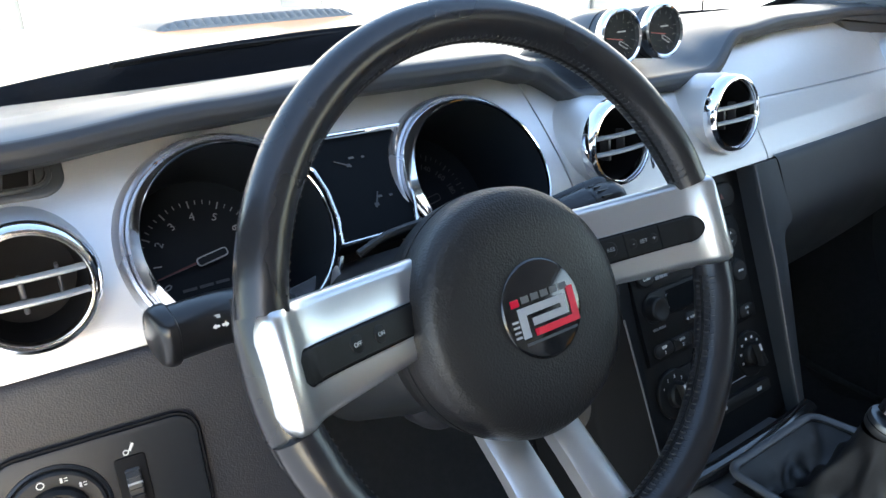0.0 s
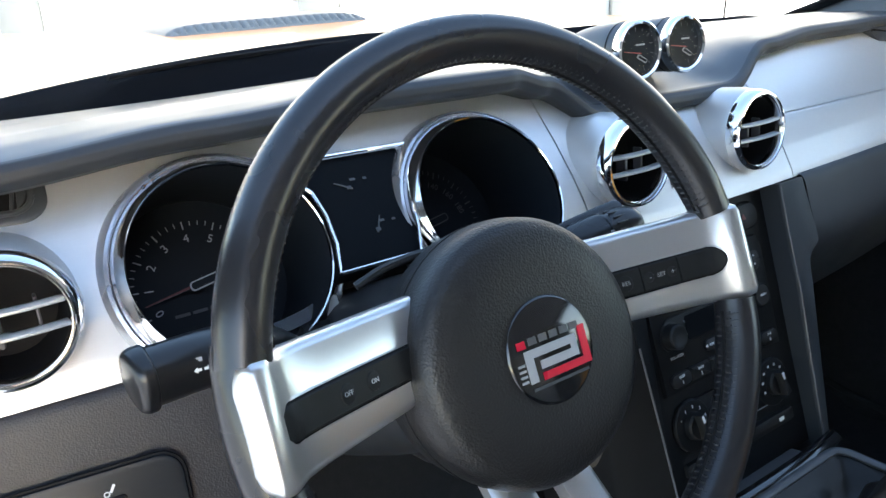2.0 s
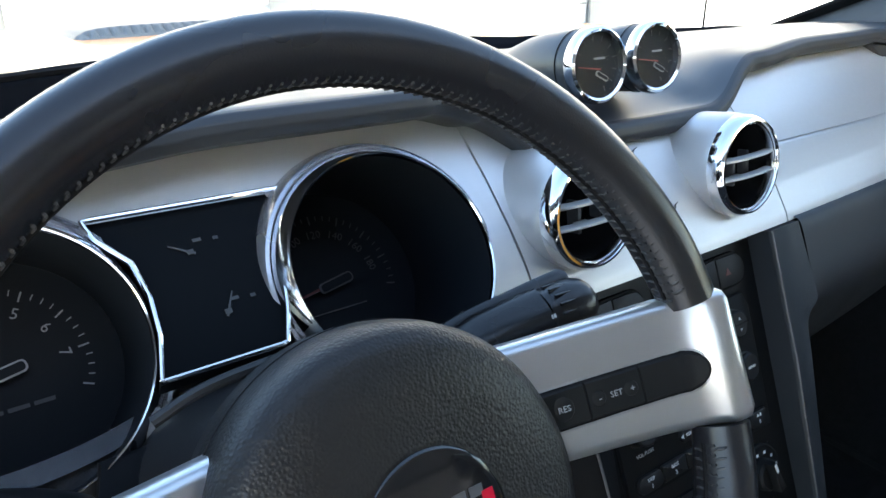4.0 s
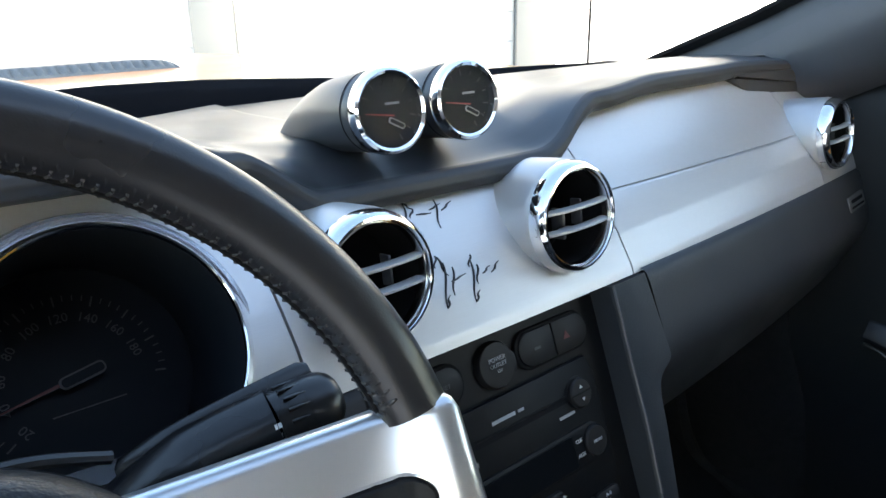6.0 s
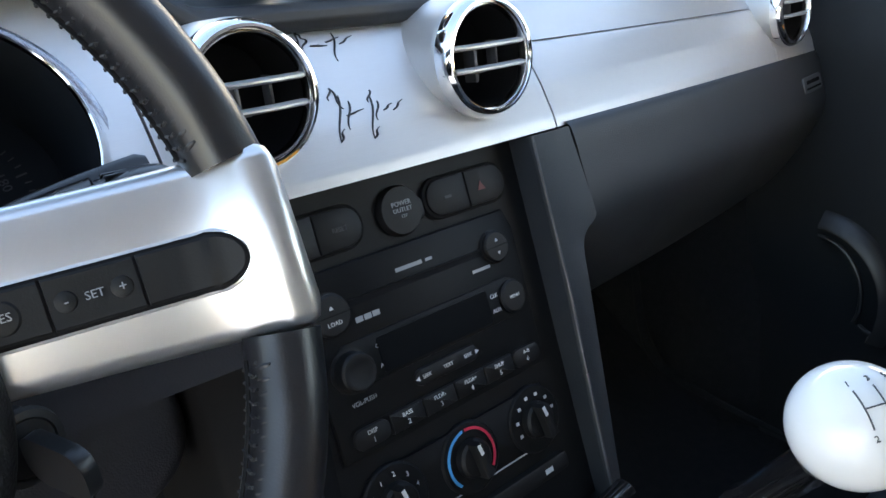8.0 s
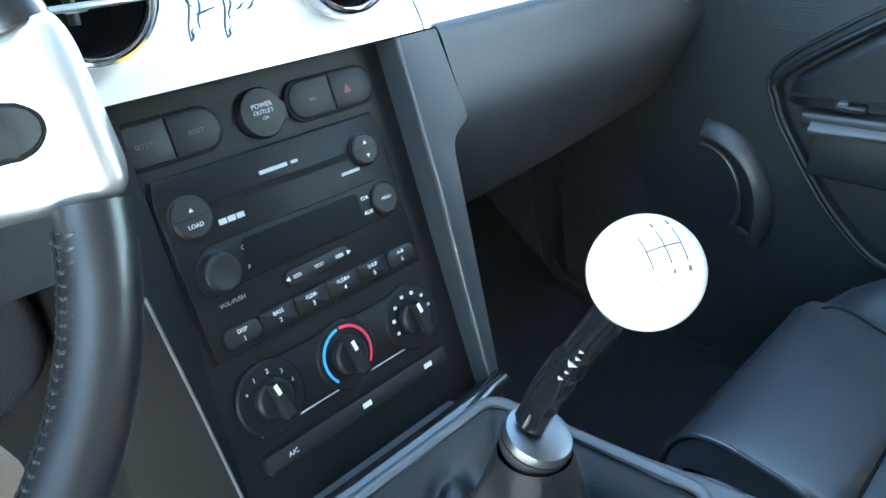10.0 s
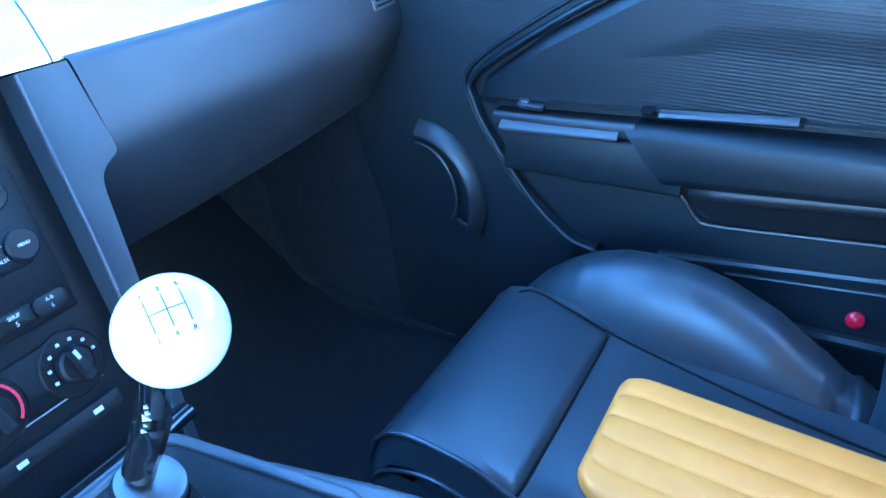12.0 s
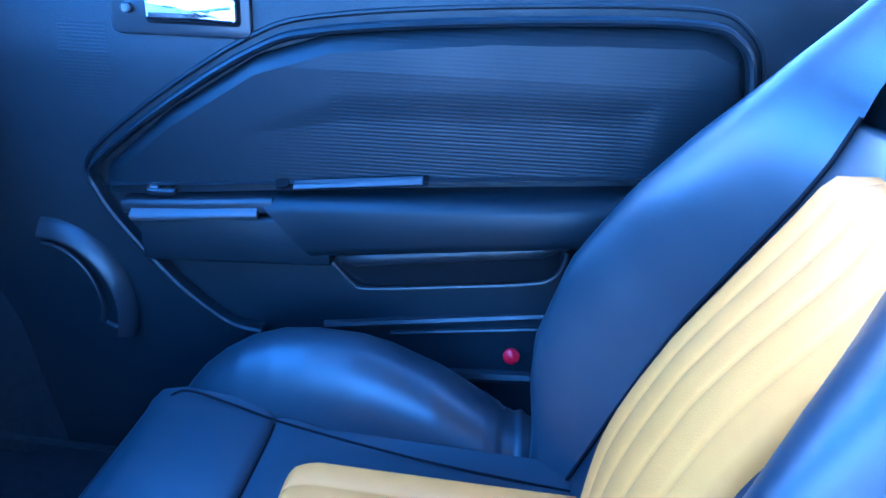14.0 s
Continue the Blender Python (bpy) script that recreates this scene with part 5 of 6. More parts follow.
part("collar_groove", lathe([(0.0206, 0.0014), (0.0208, 0.0020), (0.0206, 0.0026)], cm, 40), DARK, lever)
shaft_path = smooth_path([(-0.015, 0.270, 0.752), (-0.012, 0.264, 0.770), (-0.011, 0.254, 0.793), (-0.018, 0.238, 0.822), (-0.029, 0.219, 0.855)], 5)
shaft = part("shaft", sweep(shaft_path, [0.0098] * 5 + [0.0105] * 8 + [0.0088] * 8, 10, up=(1, 0, 0.2), flat=0.8), GLOSS, lever, "flat gloss black shaft with pale lettering bars")
to_eye = Vector((-0.48, -0.62, 0.50)).normalized()
for i in range(5):
    c = Vector((-0.0112, 0.2560, 0.790)).lerp(Vector((-0.0165, 0.2420, 0.816)), i / 4)
    part("print_bar", bar(0.0062 if i % 2 else 0.0080, 0.0036, facing(c + to_eye * 0.0112, to_eye, (-0.3, -0.5, 0.9))), PRINT, shaft)
BALL = Vector((-0.0225, 0.2105, 0.8735))
ball = bmesh.new()
bmesh.ops.create_uvsphere(ball, u_segments=48, v_segments=32, radius=0.0247)
bmesh.ops.translate(ball, verts=ball.verts, vec=BALL)
knob_ball = part("ball_knob", ball, WHITE_BALL, lever, "glossy white ball knob")
part("ferrule", lathe([(0.0085, -0.0290), (0.0090, -0.0225), (0.0100, -0.0215)], facing(BALL, (-0.25, -0.42, 0.87), (0, 1, 0)), 24), GLOSS, lever)
# shift pattern on the upper rear of the ball
PT = facing(BALL, Vector((-0.37, -0.44, 0.81)), (0.25, 0.55, 0.45))


def on_ball(x, y):
    return PT @ Vector((x, y, math.sqrt(0.02478 ** 2 - x * x - y * y)))


for (ax, ay), (bx, by) in (((-0.0075, 0.0075), (-0.0075, -0.0075)), ((0, 0.0075), (0, -0.0075)), ((0.0075, 0.0075), (0.0075, -0.0075)), ((-0.0075, 0), (0.0075, 0))):
    part("pattern_line", sweep([on_ball(ax + (bx - ax) * t, ay + (by - ay) * t) for t in steps(0, 1, 8)], 0.00034, 5), TRIM, knob_ball)
for t, x, y in (("1", -0.0075, 0.0105), ("3", 0, 0.0105), ("5", 0.0075, 0.0105), ("2", -0.0075, -0.0105), ("4", 0, -0.0105), ("R", 0.0075, -0.0105)):
    p = on_ball(x, y)
    part("print", words(t, 0.0034, facing(p + (p - BALL).normalized() * 0.0001, p - BALL, (0.25, 0.55, 0.45)), depth=0.0003), TRIM, knob_ball)


# ---- passenger seat ----
seat = thing("passenger_seat", (0.39, 0.02, 0.27), "black leather bucket seat with fluted yellow inserts", "car seat")
SX = 0.392


def flute(t, n):
    """Rounded channels side by side."""
    return abs(math.sin(math.pi * t * n)) ** 0.35


def cushion_z(x, y):
    base = line([(-0.26, 0.500), (-0.10, 0.508), (0.10, 0.520), (0.17, 0.532), (0.22, 0.540), (0.262, 0.538), (0.285, 0.524), (0.300, 0.50), (0.310, 0.46), (0.312, 0.40)], y)
    side = max(0.0, abs(x - 0.405) - 0.10) / 0.05
    return base + 0.006 * min(1, side) ** 2


def front_roll():
    prof = [(0.146, 0.520), (0.150, 0.532), (0.160, 0.539), (0.19, 0.547), (0.225, 0.553), (0.257, 0.556), (0.283, 0.550), (0.300, 0.532), (0.308, 0.50), (0.308, 0.45), (0.300, 0.40)]
    bm = bmesh.new()
    rows = []
    for x in steps(0.262, 0.560, 26):
        e = max(0.0, (0.268 - x) / 0.02)
        g = max(0.0, (x - 0.545) / 0.02)
        rows.append([bm.verts.new(Vector((x, y - 0.002 * e * e, z - 0.003 * e + 0.004 * g))) for y, z in prof])
    for a, b in zip(rows, rows[1:]):
        for k in range(len(prof) - 1):
            bm.faces.new((a[k], a[k + 1], b[k + 1], b[k]))
    low = [bm.verts.new(Vector((v.co.x - 0.008, v.co.y - 0.004, v.co.z - 0.034))) for v in rows[0]]
    for k in range(len(prof) - 1):
        bm.faces.new((rows[0][k], rows[0][k + 1], low[k + 1], low[k]))
    return bm


front = part("front_cushion", front_roll(), SEAT, seat, "smooth black leather front roll", angle=70)
pipe = smooth_path([(0.261, 0.308, 0.500), (0.261, 0.300, 0.530), (0.261, 0.283, 0.548), (0.261, 0.257, 0.554), (0.261, 0.225, 0.551), (0.261, 0.19, 0.545), (0.259, 0.15, 0.530), (0.255, 0.10, 0.516), (0.252, 0.03, 0.508)], 6)
part("piping", sweep(pipe, 0.0032, 8), SEAT, front)
pipe2 = smooth_path([(0.252, 0.302, 0.480), (0.252, 0.287, 0.504), (0.252, 0.25, 0.518), (0.252, 0.21, 0.516), (0.252, 0.15, 0.496)], 6)
part("piping", sweep(pipe2, 0.0028, 8), SEAT, front)
part("cushion_side", sheet(lambda y, t: Vector((0.254 - 0.012 * math.sin(math.pi * t) - 0.004 * t, y, 0.505 - 0.20 * t)), steps(0.298, -0.25, 14), steps(0, 1, 8)), SEAT, seat, angle=70)


def cushion_mid(x, y):
    return Vector((x, y, cushion_z(x, y) + (0.004 * math.sin(math.pi * min(1, max(0, (0.148 - y) / 0.05))))))


part("cushion", sheet(cushion_mid, steps(0.245, 0.552, 24), steps(-0.27, 0.149, 30), skirt=(0, 0, -0.08)), SEAT, seat, angle=70)


def insert_shape(u, v):
    """u, v from 0 to 1 to a point of the rounded cushion insert."""
    bend = max(0.0, 0.034 - (1 - v) * 0.347)
    wide = line([(0, 0.104), (0.85, 0.099), (1.0, 0.098)], v) - 0.034 + math.sqrt(max(0.0, 0.034 ** 2 - bend ** 2))
    y = -0.235 + (0.112 + 0.235) * v
    x = 0.397 + wide * (2 * u - 1)
    edge = min(1.0, min(u, 1 - u, (1 - v) * 1.4) / 0.035)
    return Vector((x, y, cushion_z(x, y) + 0.001 + (0.007 + 0.005 * flute(u, 5)) * max(0.0, edge) ** 0.5))


part("insert", sheet(insert_shape, steps(0, 1, 72), steps(0, 0.88, 24) + [0.90, 0.92, 0.94, 0.955, 0.97, 0.98, 0.988, 0.994, 0.998, 1.0], skirt=(0, 0, -0.01)), YELLOW, seat, "fluted yellow leather insert", angle=80)

# outer and inner side bolsters of the cushion
def bolster(xc, half, peak, name):
    top = [(-0.27, 0.475), (-0.19, 0.485), (-0.115, 0.515), (-0.029, 0.574), (0.03, 0.600), (0.066, 0.609), (0.12, 0.612), (0.16, 0.608), (0.20, 0.594), (0.23, 0.575), (0.26, 0.548), (0.285, 0.515), (0.297, 0.47), (0.300, 0.42)]
    bm = bmesh.new()
    rows = []
    for y in steps(-0.27, 0.300, 150):
        z = 0.50 + (line(top, y) - 0.50) * peak if line(top, y) > 0.5 else line(top, y)
        wr = (0.0026 * math.sin(y * 250 + 4 * math.sin(y * 31)) + 0.0014 * math.sin(y * 430 + 1)) * max(0, min(1, (-0.07 - y) / 0.07))
        row = []
        for a in steps(-8, 188, 22):
            b = radians(a)
            row.append(bm.verts.new(Vector((xc + (half + 1.1 * wr) * math.copysign(abs(math.cos(b)) ** 0.75, math.cos(b)), y, 0.43 + (z - 0.43 + wr) * max(0.0, math.sin(b)) ** 0.7 - (0.12 if a < 0 or a > 180 else 0)))))
        rows.append(row)
    for p, q in zip(rows, rows[1:]):
        for k in range(22):
            bm.faces.new((p[k], p[k + 1], q[k + 1], q[k]))
    bm.faces.new(rows[-1])
    made = part(name, bm, SEAT, seat, "rounded black leather side bolster", angle=80)
    part("piping", sweep([Vector((xc + half * 0.36, y, 0.43 + (0.50 + (line(top, y) - 0.50) * peak - 0.43) * 0.955 + 0.0005)) for y in steps(-0.11, 0.285, 60)], 0.0022, 8), SEAT, made)
    return made


bolster(0.612, 0.064, 1.0, "cushion_bolster")
seam_line = smooth_path([(0.548, 0.295, 0.525), (0.549, 0.256, 0.561), (0.545, 0.20, 0.553), (0.540, 0.144, 0.539), (0.530, 0.05, 0.526), (0.520, -0.06, 0.514), (0.512, -0.20, 0.503)], 6)
part("seam", sweep(seam_line, 0.0015, 6), DARK, front)
part("seam", sweep([(x, 0.1475, cushion_z(x, 0.147) + 0.0015) for x in steps(0.26, 0.542, 14)], 0.0015, 6), DARK, front)

# backrest
BO = Vector((0.0, -0.17, 0.47))
BU, BN = Vector((0, -0.38, 0.925)), Vector((0, 0.925, 0.38))
BK = basis(BO, Vector((1, 0, 0)), BU, BN)
back = part("backrest", prism([(0.19, -0.06), (0.60, -0.06), (0.605, 0.30), (0.56, 0.56), (0.50, 0.66), (0.28, 0.66), (0.22, 0.56), (0.175, 0.30)], -0.13, -0.024, BK, 0.012), SEAT, seat, "black leather backrest", angle=60)


def back_insert(u, v):
    h = 0.045 + (0.473 - 0.045) * v
    lo = line([(0.045, 0.296), (0.264, 0.296), (0.323, 0.285), (0.362, 0.273), (0.40, 0.262), (0.44, 0.262), (0.460, 0.285), (0.473, 0.325)], h)
    hi = line([(0.045, 0.440), (0.070, 0.460), (0.090, 0.480), (0.112, 0.499), (0.135, 0.509), (0.16, 0.512), (0.20, 0.510), (0.261, 0.500), (0.342, 0.473), (0.41, 0.450), (0.444, 0.441), (0.462, 0.426), (0.473, 0.395)], h)
    x = lo + (hi - lo) * u
    edge = max(0.0, min(1.0, min(u, 1 - u, (1 - v) * 1.4) / 0.035))
    bulge = 0.012 * math.sin(math.pi * min(1, v)) * math.sin(math.pi * u)
    return BK @ Vector((x, h, 0.002 + bulge + (0.006 + 0.005 * flute(u, 5)) * edge ** 0.5))


part("back_border", prism([(0.25, -0.05), (0.57, -0.05), (0.57, 0.30), (0.52, 0.42), (0.475, 0.497), (0.40, 0.503), (0.30, 0.497), (0.26, 0.42), (0.23, 0.30)], -0.05, 0.0, BK, 0.008, segs=3), SEAT, seat, "black leather border round the insert", angle=60)
part("back_insert", sheet(back_insert, steps(0, 1, 72), steps(0, 1, 30), skirt=BN * -0.012), YELLOW, seat, "fluted yellow leather back insert", angle=80)


def back_bolster(s, name):
    rows = []
    bm = bmesh.new()
    for h in steps(-0.03, 0.64, 40):
        d = (1.0 if s > 0 else 0.5) * line([(-0.03, 0.02), (0.05, 0.052), (0.10, 0.080), (0.15, 0.100), (0.25, 0.110), (0.35, 0.095), (0.45, 0.066), (0.55, 0.035), (0.64, 0.012)], h)
        inner = line([(-0.03, 0.138), (0.142, 0.137), (0.20, 0.134), (0.273, 0.124), (0.355, 0.098), (0.425, 0.076), (0.459, 0.070), (0.488, 0.072), (0.522, 0.080), (0.64, 0.075)], h)
        outer = line([(-0.03, 0.175), (0.05, 0.195), (0.10, 0.212), (0.15, 0.218), (0.30, 0.218), (0.42, 0.205), (0.52, 0.165), (0.60, 0.13), (0.64, 0.10)], h)
        row = []
        for t in steps(0, 1, 16):
            x = inner + (outer - inner) * t
            w = d * (math.sin(min(1, t / 0.72) * math.pi / 2) ** 1.1) if t < 0.72 else d * math.sqrt(max(0, 1 - ((t - 0.72) / 0.28) ** 2)) - 0.10 * max(0, (t - 0.72) / 0.28) ** 4
            row.append(bm.verts.new(BK @ Vector((SX + s * x, h, w))))
        rows.append(row)
    for p, q in zip(rows, rows[1:]):
        for k in range(16):
            bm.faces.new((p[k], p[k + 1], q[k + 1], q[k]))
    part(name, bm, SEAT, seat, "large black leather back bolster", angle=80)
    if s > 0:
        part("seam", sweep([BK @ Vector((SX + line([(0.0, 0.138), (0.142, 0.136), (0.20, 0.133), (0.273, 0.123), (0.355, 0.097), (0.425, 0.075), (0.459, 0.069), (0.50, 0.072)], h), h, 0.003)) for h in steps(0.0, 0.50, 40)], 0.0022, 6), DARK, back)


back_bolster(1, "back_bolster")
back_bolster(-1, "back_bolster")
for dx, dh in ((0, 0), (0.012, 0.004)):
    part("piping", sweep(smooth_path([BK @ Vector((SX - 0.222 + dx, h, 0.060 - 0.03 * k)) for k, h in enumerate((0.10, 0.22, 0.34))], 5), 0.0030, 8), SEAT, back)
headrest = part("headrest", prism(rrect(0.24, 0.15, 0.05, 6, SX, 0.76), -0.13, -0.03, BK, 0.03, segs=4), SEAT, seat)

# ---- passenger door ----
door = thing("passenger_door", (0.76, 0.05, 0.30), "black passenger door panel with a padded ribbed insert and armrest", "door")


def door_x(y, z):
    return line([(0.28, 0.765), (0.50, 0.753), (0.60, 0.740), (0.70, 0.734), (0.90, 0.727), (0.99, 0.734), (1.02, 0.752)], z) + line([(0.35, 0.0), (0.60, 0.012)], y)


part("door_panel", sheet(lambda y, z: Vector((door_x(y, z), y, z)), steps(-0.75, 0.64, 60), steps(0.26, 1.02, 44), skirt=(0.05, 0, 0)), DOORGRAIN, door, "black grained door panel", angle=60)

OUTLINE = [(0.225, 0.538), (0.267, 0.548), (0.325, 0.598), (0.392, 0.681), (0.420, 0.728), (0.420, 0.765), (0.317, 0.846), (0.204, 0.916), (0.126, 0.940), (-0.060, 0.958), (-0.27, 0.966), (-0.328, 0.950), (-0.347, 0.904), (-0.350, 0.80)]
rim_path = [p for p in smooth_path([(0, y, z) for y, z in OUTLINE], 7)]
part("outline_bead", sweep([Vector((door_x(p.y, p.z) - 0.012, p.y, p.z)) for p in rim_path], 0.0055, 10, up=(1, 0, 0), flat=2.0), DOORPAD, door, "raised black bead round the insert")
outer = []
for i, p in enumerate(rim_path):
    d = (rim_path[min(i + 1, len(rim_path) - 1)] - rim_path[max(i - 1, 0)]).normalized()
    y, z = p.y + 0.015 * d.z, p.z - 0.015 * d.y
    outer.append(Vector((door_x(y, z) - 0.002, y, z)))
part("outer_bead", sweep(outer, 0.0032, 8), DOORPAD, door, "second bead outside the first")


def top_of_insert(y):
    return line([(-0.338, 0.90), (-0.33, 0.945), (-0.29, 0.962), (-0.076, 0.956), (0.113, 0.938), (0.204, 0.909), (0.317, 0.838), (0.405, 0.765), (0.412, 0.745)], y)


def insert_bottom(y):
    return line([(-0.35, 0.800), (0.41, 0.728)], y)


def insert_point(y, z):
    # a flat pressed field lies inside the padded border
    k = min(1.0, max(0.0, min((y + 0.255) / 0.03, (0.24 - y) / 0.16, (line([(-0.3, 0.898), (0.10, 0.880), (0.25, 0.81)], y) - z) / 0.045)))
    k = k * k * (3 - 2 * k)
    rib = (0.00006 + 0.00009 * k) * math.cos(2 * math.pi * z / 0.0046)
    edge = min(1.0, max(0.0, min((y + 0.345) / 0.02, (0.412 - y) / 0.03, (top_of_insert(y) - z) / 0.02)))
    return Vector((door_x(y, z) - 0.004 - 0.016 * edge ** 0.5 + 0.004 * k + rib, y, z))


part("padded_insert", sheet(lambda y, v: insert_point(y, insert_bottom(y) + (top_of_insert(y) - insert_bottom(y)) * v), steps(-0.346, 0.411, 130), steps(0, 1, 380)), DOORPAD, door, "ribbed black padded insert", angle=80)
rib_patch = sheet(lambda y, z: Vector((door_x(y, z) - 0.0006 + 0.00010 * math.cos(2 * math.pi * z / 0.0042), y, z)), steps(0.387, 0.450, 4), steps(0.815, 0.935, 180),
                  keep=lambda y, z: y > line([(0.76, 0.435), (0.846, 0.345), (0.94, 0.28)], z) + 0.015)
part("ribbed_patch", rib_patch, DOORGRAIN, door, "ribbed patch ahead of the insert", angle=80)

# armrest: a shelf with a lip coloured paler as if lit, a switch and a pull pocket
def shelf(y0, y1, z0, z1, out, name, mat, label="", bevel=0.006, slant=0.0):
    """A long box on the door, its lower and upper height given at both ends."""
    bm = bmesh.new()
    rows = []
    for t in steps(0, 1, 20):
        y = y0 + (y1 - y0) * t
        a, b = z0[0] + (z0[1] - z0[0]) * t, z1[0] + (z1[1] - z1[0]) * t
        x = door_x(y, (a + b) / 2)
        e = bevel
        o = out[0] + (out[1] - out[0]) * min(1.0, t / 0.5)
        rows.append([bm.verts.new(Vector((p[0], p[1] - slant * (1 - t) * (b - p[2]), p[2]))) for p in ((x, y, b), (x - o + e, y, b), (x - o + e * 0.3, y, b - e * 0.3), (x - o, y, b - e), (x - o, y, a + e), (x - o + e * 0.3, y, a + e * 0.3), (x - o + e, y, a), (x, y, a))])
    for p, q in zip(rows, rows[1:]):
        for k in range(7):
            bm.faces.new((p[k], p[k + 1], q[k + 1], q[k]))
    bm.faces.new(rows[0])
    bm.faces.new(rows[-1])
    return part(name, bm, mat, door, label, angle=50)


arm_f = shelf(0.382, 0.188, (0.708, 0.722), (0.727, 0.744), (0.036, 0.038), "armrest", SMOOTH, "black armrest with a satin edge")
# the lit face of the armrest, its brightness put into a paler plastic
part("edge_strip", sweep([(door_x(y, 0.71) - 0.0375, y, 0.711 + 0.088 * (0.368 - y)) for y in steps(0.368, 0.206, 6)], 0.0088, 16, up=(-0.6, 0, 0.8), flat=0.6, power=0.5), CONSOLE, arm_f, "satin edge strip, paler for the light on it")
shelf(0.207, -0.40, (0.667, 0.742), (0.742, 0.792), (0.042, 0.062), "armrest", DOORPAD, "padded black armrest", bevel=0.016, slant=0.9)
part("shelf_top", sheet(lambda y, t: Vector((door_x(y, 0.74) - 0.032 + 0.032 * t, y, line([(-0.40, 0.800), (0.41, 0.734)], y) + 0.009)), steps(0.405, -0.38, 20), steps(0, 1, 3)), SMOOTH, door)
lockf = facing((0.706, 0.330, 0.742), (-0.5, 0, 0.85), (0, 0, 1))
part("lock_switch", prism(rrect(0.038, 0.013, 0.006), -0.003, 0.004, lockf, 0.002), SMOOTH, door, "small rocker switch")
part("switch_cap", prism(rrect(0.012, 0.008, 0.003), 0.003, 0.007, lockf @ at(-0.008, 0), 0.001), TRIM, door)
part("pull_recess", sweep([(0.7075, y, 0.757 + 0.108 * (0.176 - y)) for y in steps(0.180, 0.0, 8)], 0.0080, 10, up=(-0.55, 0, 0.83), flat=0.3), DARK, door, "pull pocket")
# lit upper face of the pull, also given the paler plastic
part("pull_lip", sweep([(0.7035, y, 0.7605 + 0.108 * (0.164 - y)) for y in steps(0.162, 0.006, 8)], 0.0062, 10, up=(-0.6, 0, 0.8), flat=0.35), CONSOLE, door, "satin pull edge, paler for the light on it")
part("pull_hole", prism(rrect(0.016, 0.012, 0.004), 0, 0.004, facing((0.704, 0.176, 0.7605), (-0.65, 0, 0.75), (0, 0.1, 1))), DARK, door)
shelf(0.362, 0.120, (0.6455, 0.657), (0.7085, 0.722), (0.0345, 0.0375), "lower_block", DOORPAD)
part("crease", sweep([(door_x(y, 0.65) - 0.026, y, 0.6455 + 0.045 * (0.345 - y)) for y in steps(0.335, 0.152, 6)], 0.0014, 6), SMOOTH, door)

# the map pocket below the armrest
pocket = smooth_path([(0, 0.165, 0.690), (0, 0.120, 0.650), (0, 0.098, 0.624), (0, 0.075, 0.618), (0, -0.03, 0.630), (0, -0.13, 0.643), (0, -0.158, 0.654), (0, -0.170, 0.675), (0, -0.172, 0.692)], 6)
part("pocket_rim", sweep([(door_x(p.y, p.z) - 0.014, p.y, p.z) for p in pocket], 0.0032, 8), SMOOTH, door, "rounded rim of the door pocket")
part("pocket_floor", sheet(lambda y, t: Vector((door_x(y, 0.65) - 0.008, y, line([(-0.17, 0.654), (-0.13, 0.645), (0.075, 0.620), (0.115, 0.648)], y) + t * 0.052)), steps(0.112, -0.165, 16), steps(0, 1, 4)), DARK, door)
part("pocket_ledge", sweep([(door_x(y, 0.68) - 0.016, y, 0.662 + (0.110 - y) * 0.128) for y in steps(0.112, -0.163, 12)], [0.004] + [0.0125] * 11 + [0.004], 14, up=(-1, 0, 0), flat=1.0), SMOOTH, door, "rounded ledge inside the pocket")
for z0, z1, y0, y1, r in ((0.548, 0.592, 0.14, -0.40, 0.0065), (0.533, 0.572, 0.05, -0.40, 0.0035)):
    part("lower_ridge", sweep([(door_x(y, 0.56) - 0.002, y, z0 + (z1 - z0) * (0.14 - y) / 0.32) for y in steps(y0, y1, 12)], r, 8), SMOOTH, door)
part("door_sill_ridge", sweep([(door_x(y, 0.45) - 0.002, y, 0.478 + 0.05 * (0 - y)) for y in steps(0.05, -0.45, 12)], 0.010, 8), SMOOTH, door)
lampf = facing((door_x(-0.117, 0.522) - 0.004, -0.115, 0.522), (-1, 0, 0.1))
part("courtesy_lamp", lathe([(0.0115, 0), (0.0110, 0.004), (0.007, 0.0075), (0, 0.009)], lampf, 24), RED, door, "small round red lens")

# inside handle in its bezel
hf = facing((door_x(0.296, 0.965) - 0.002, 0.292, 0.966), (-1, 0, 0.05))
bez = part("handle_bezel", prism(rrect(0.166, 0.082, 0.010), -0.004, 0.006, hf, 0.003), SMOOTH, door, "black handle surround")
part("handle_recess", prism(rrect(0.112, 0.060, 0.006), 0.005, 0.0068, hf @ at(0.016, 0.002)), DARK, bez)
part("handle", prism(rrect(0.106, 0.030, 0.006), 0.006, 0.016, hf @ at(0.016, -0.010), 0.004), CHROME, bez, "bright chrome pull handle")
part("lock_knob", lathe([(0.006, 0), (0.006, 0.009), (0.004, 0.011), (0, 0.011)], hf @ at(-0.060, -0.012, 0.005), 18), TRIM, bez)

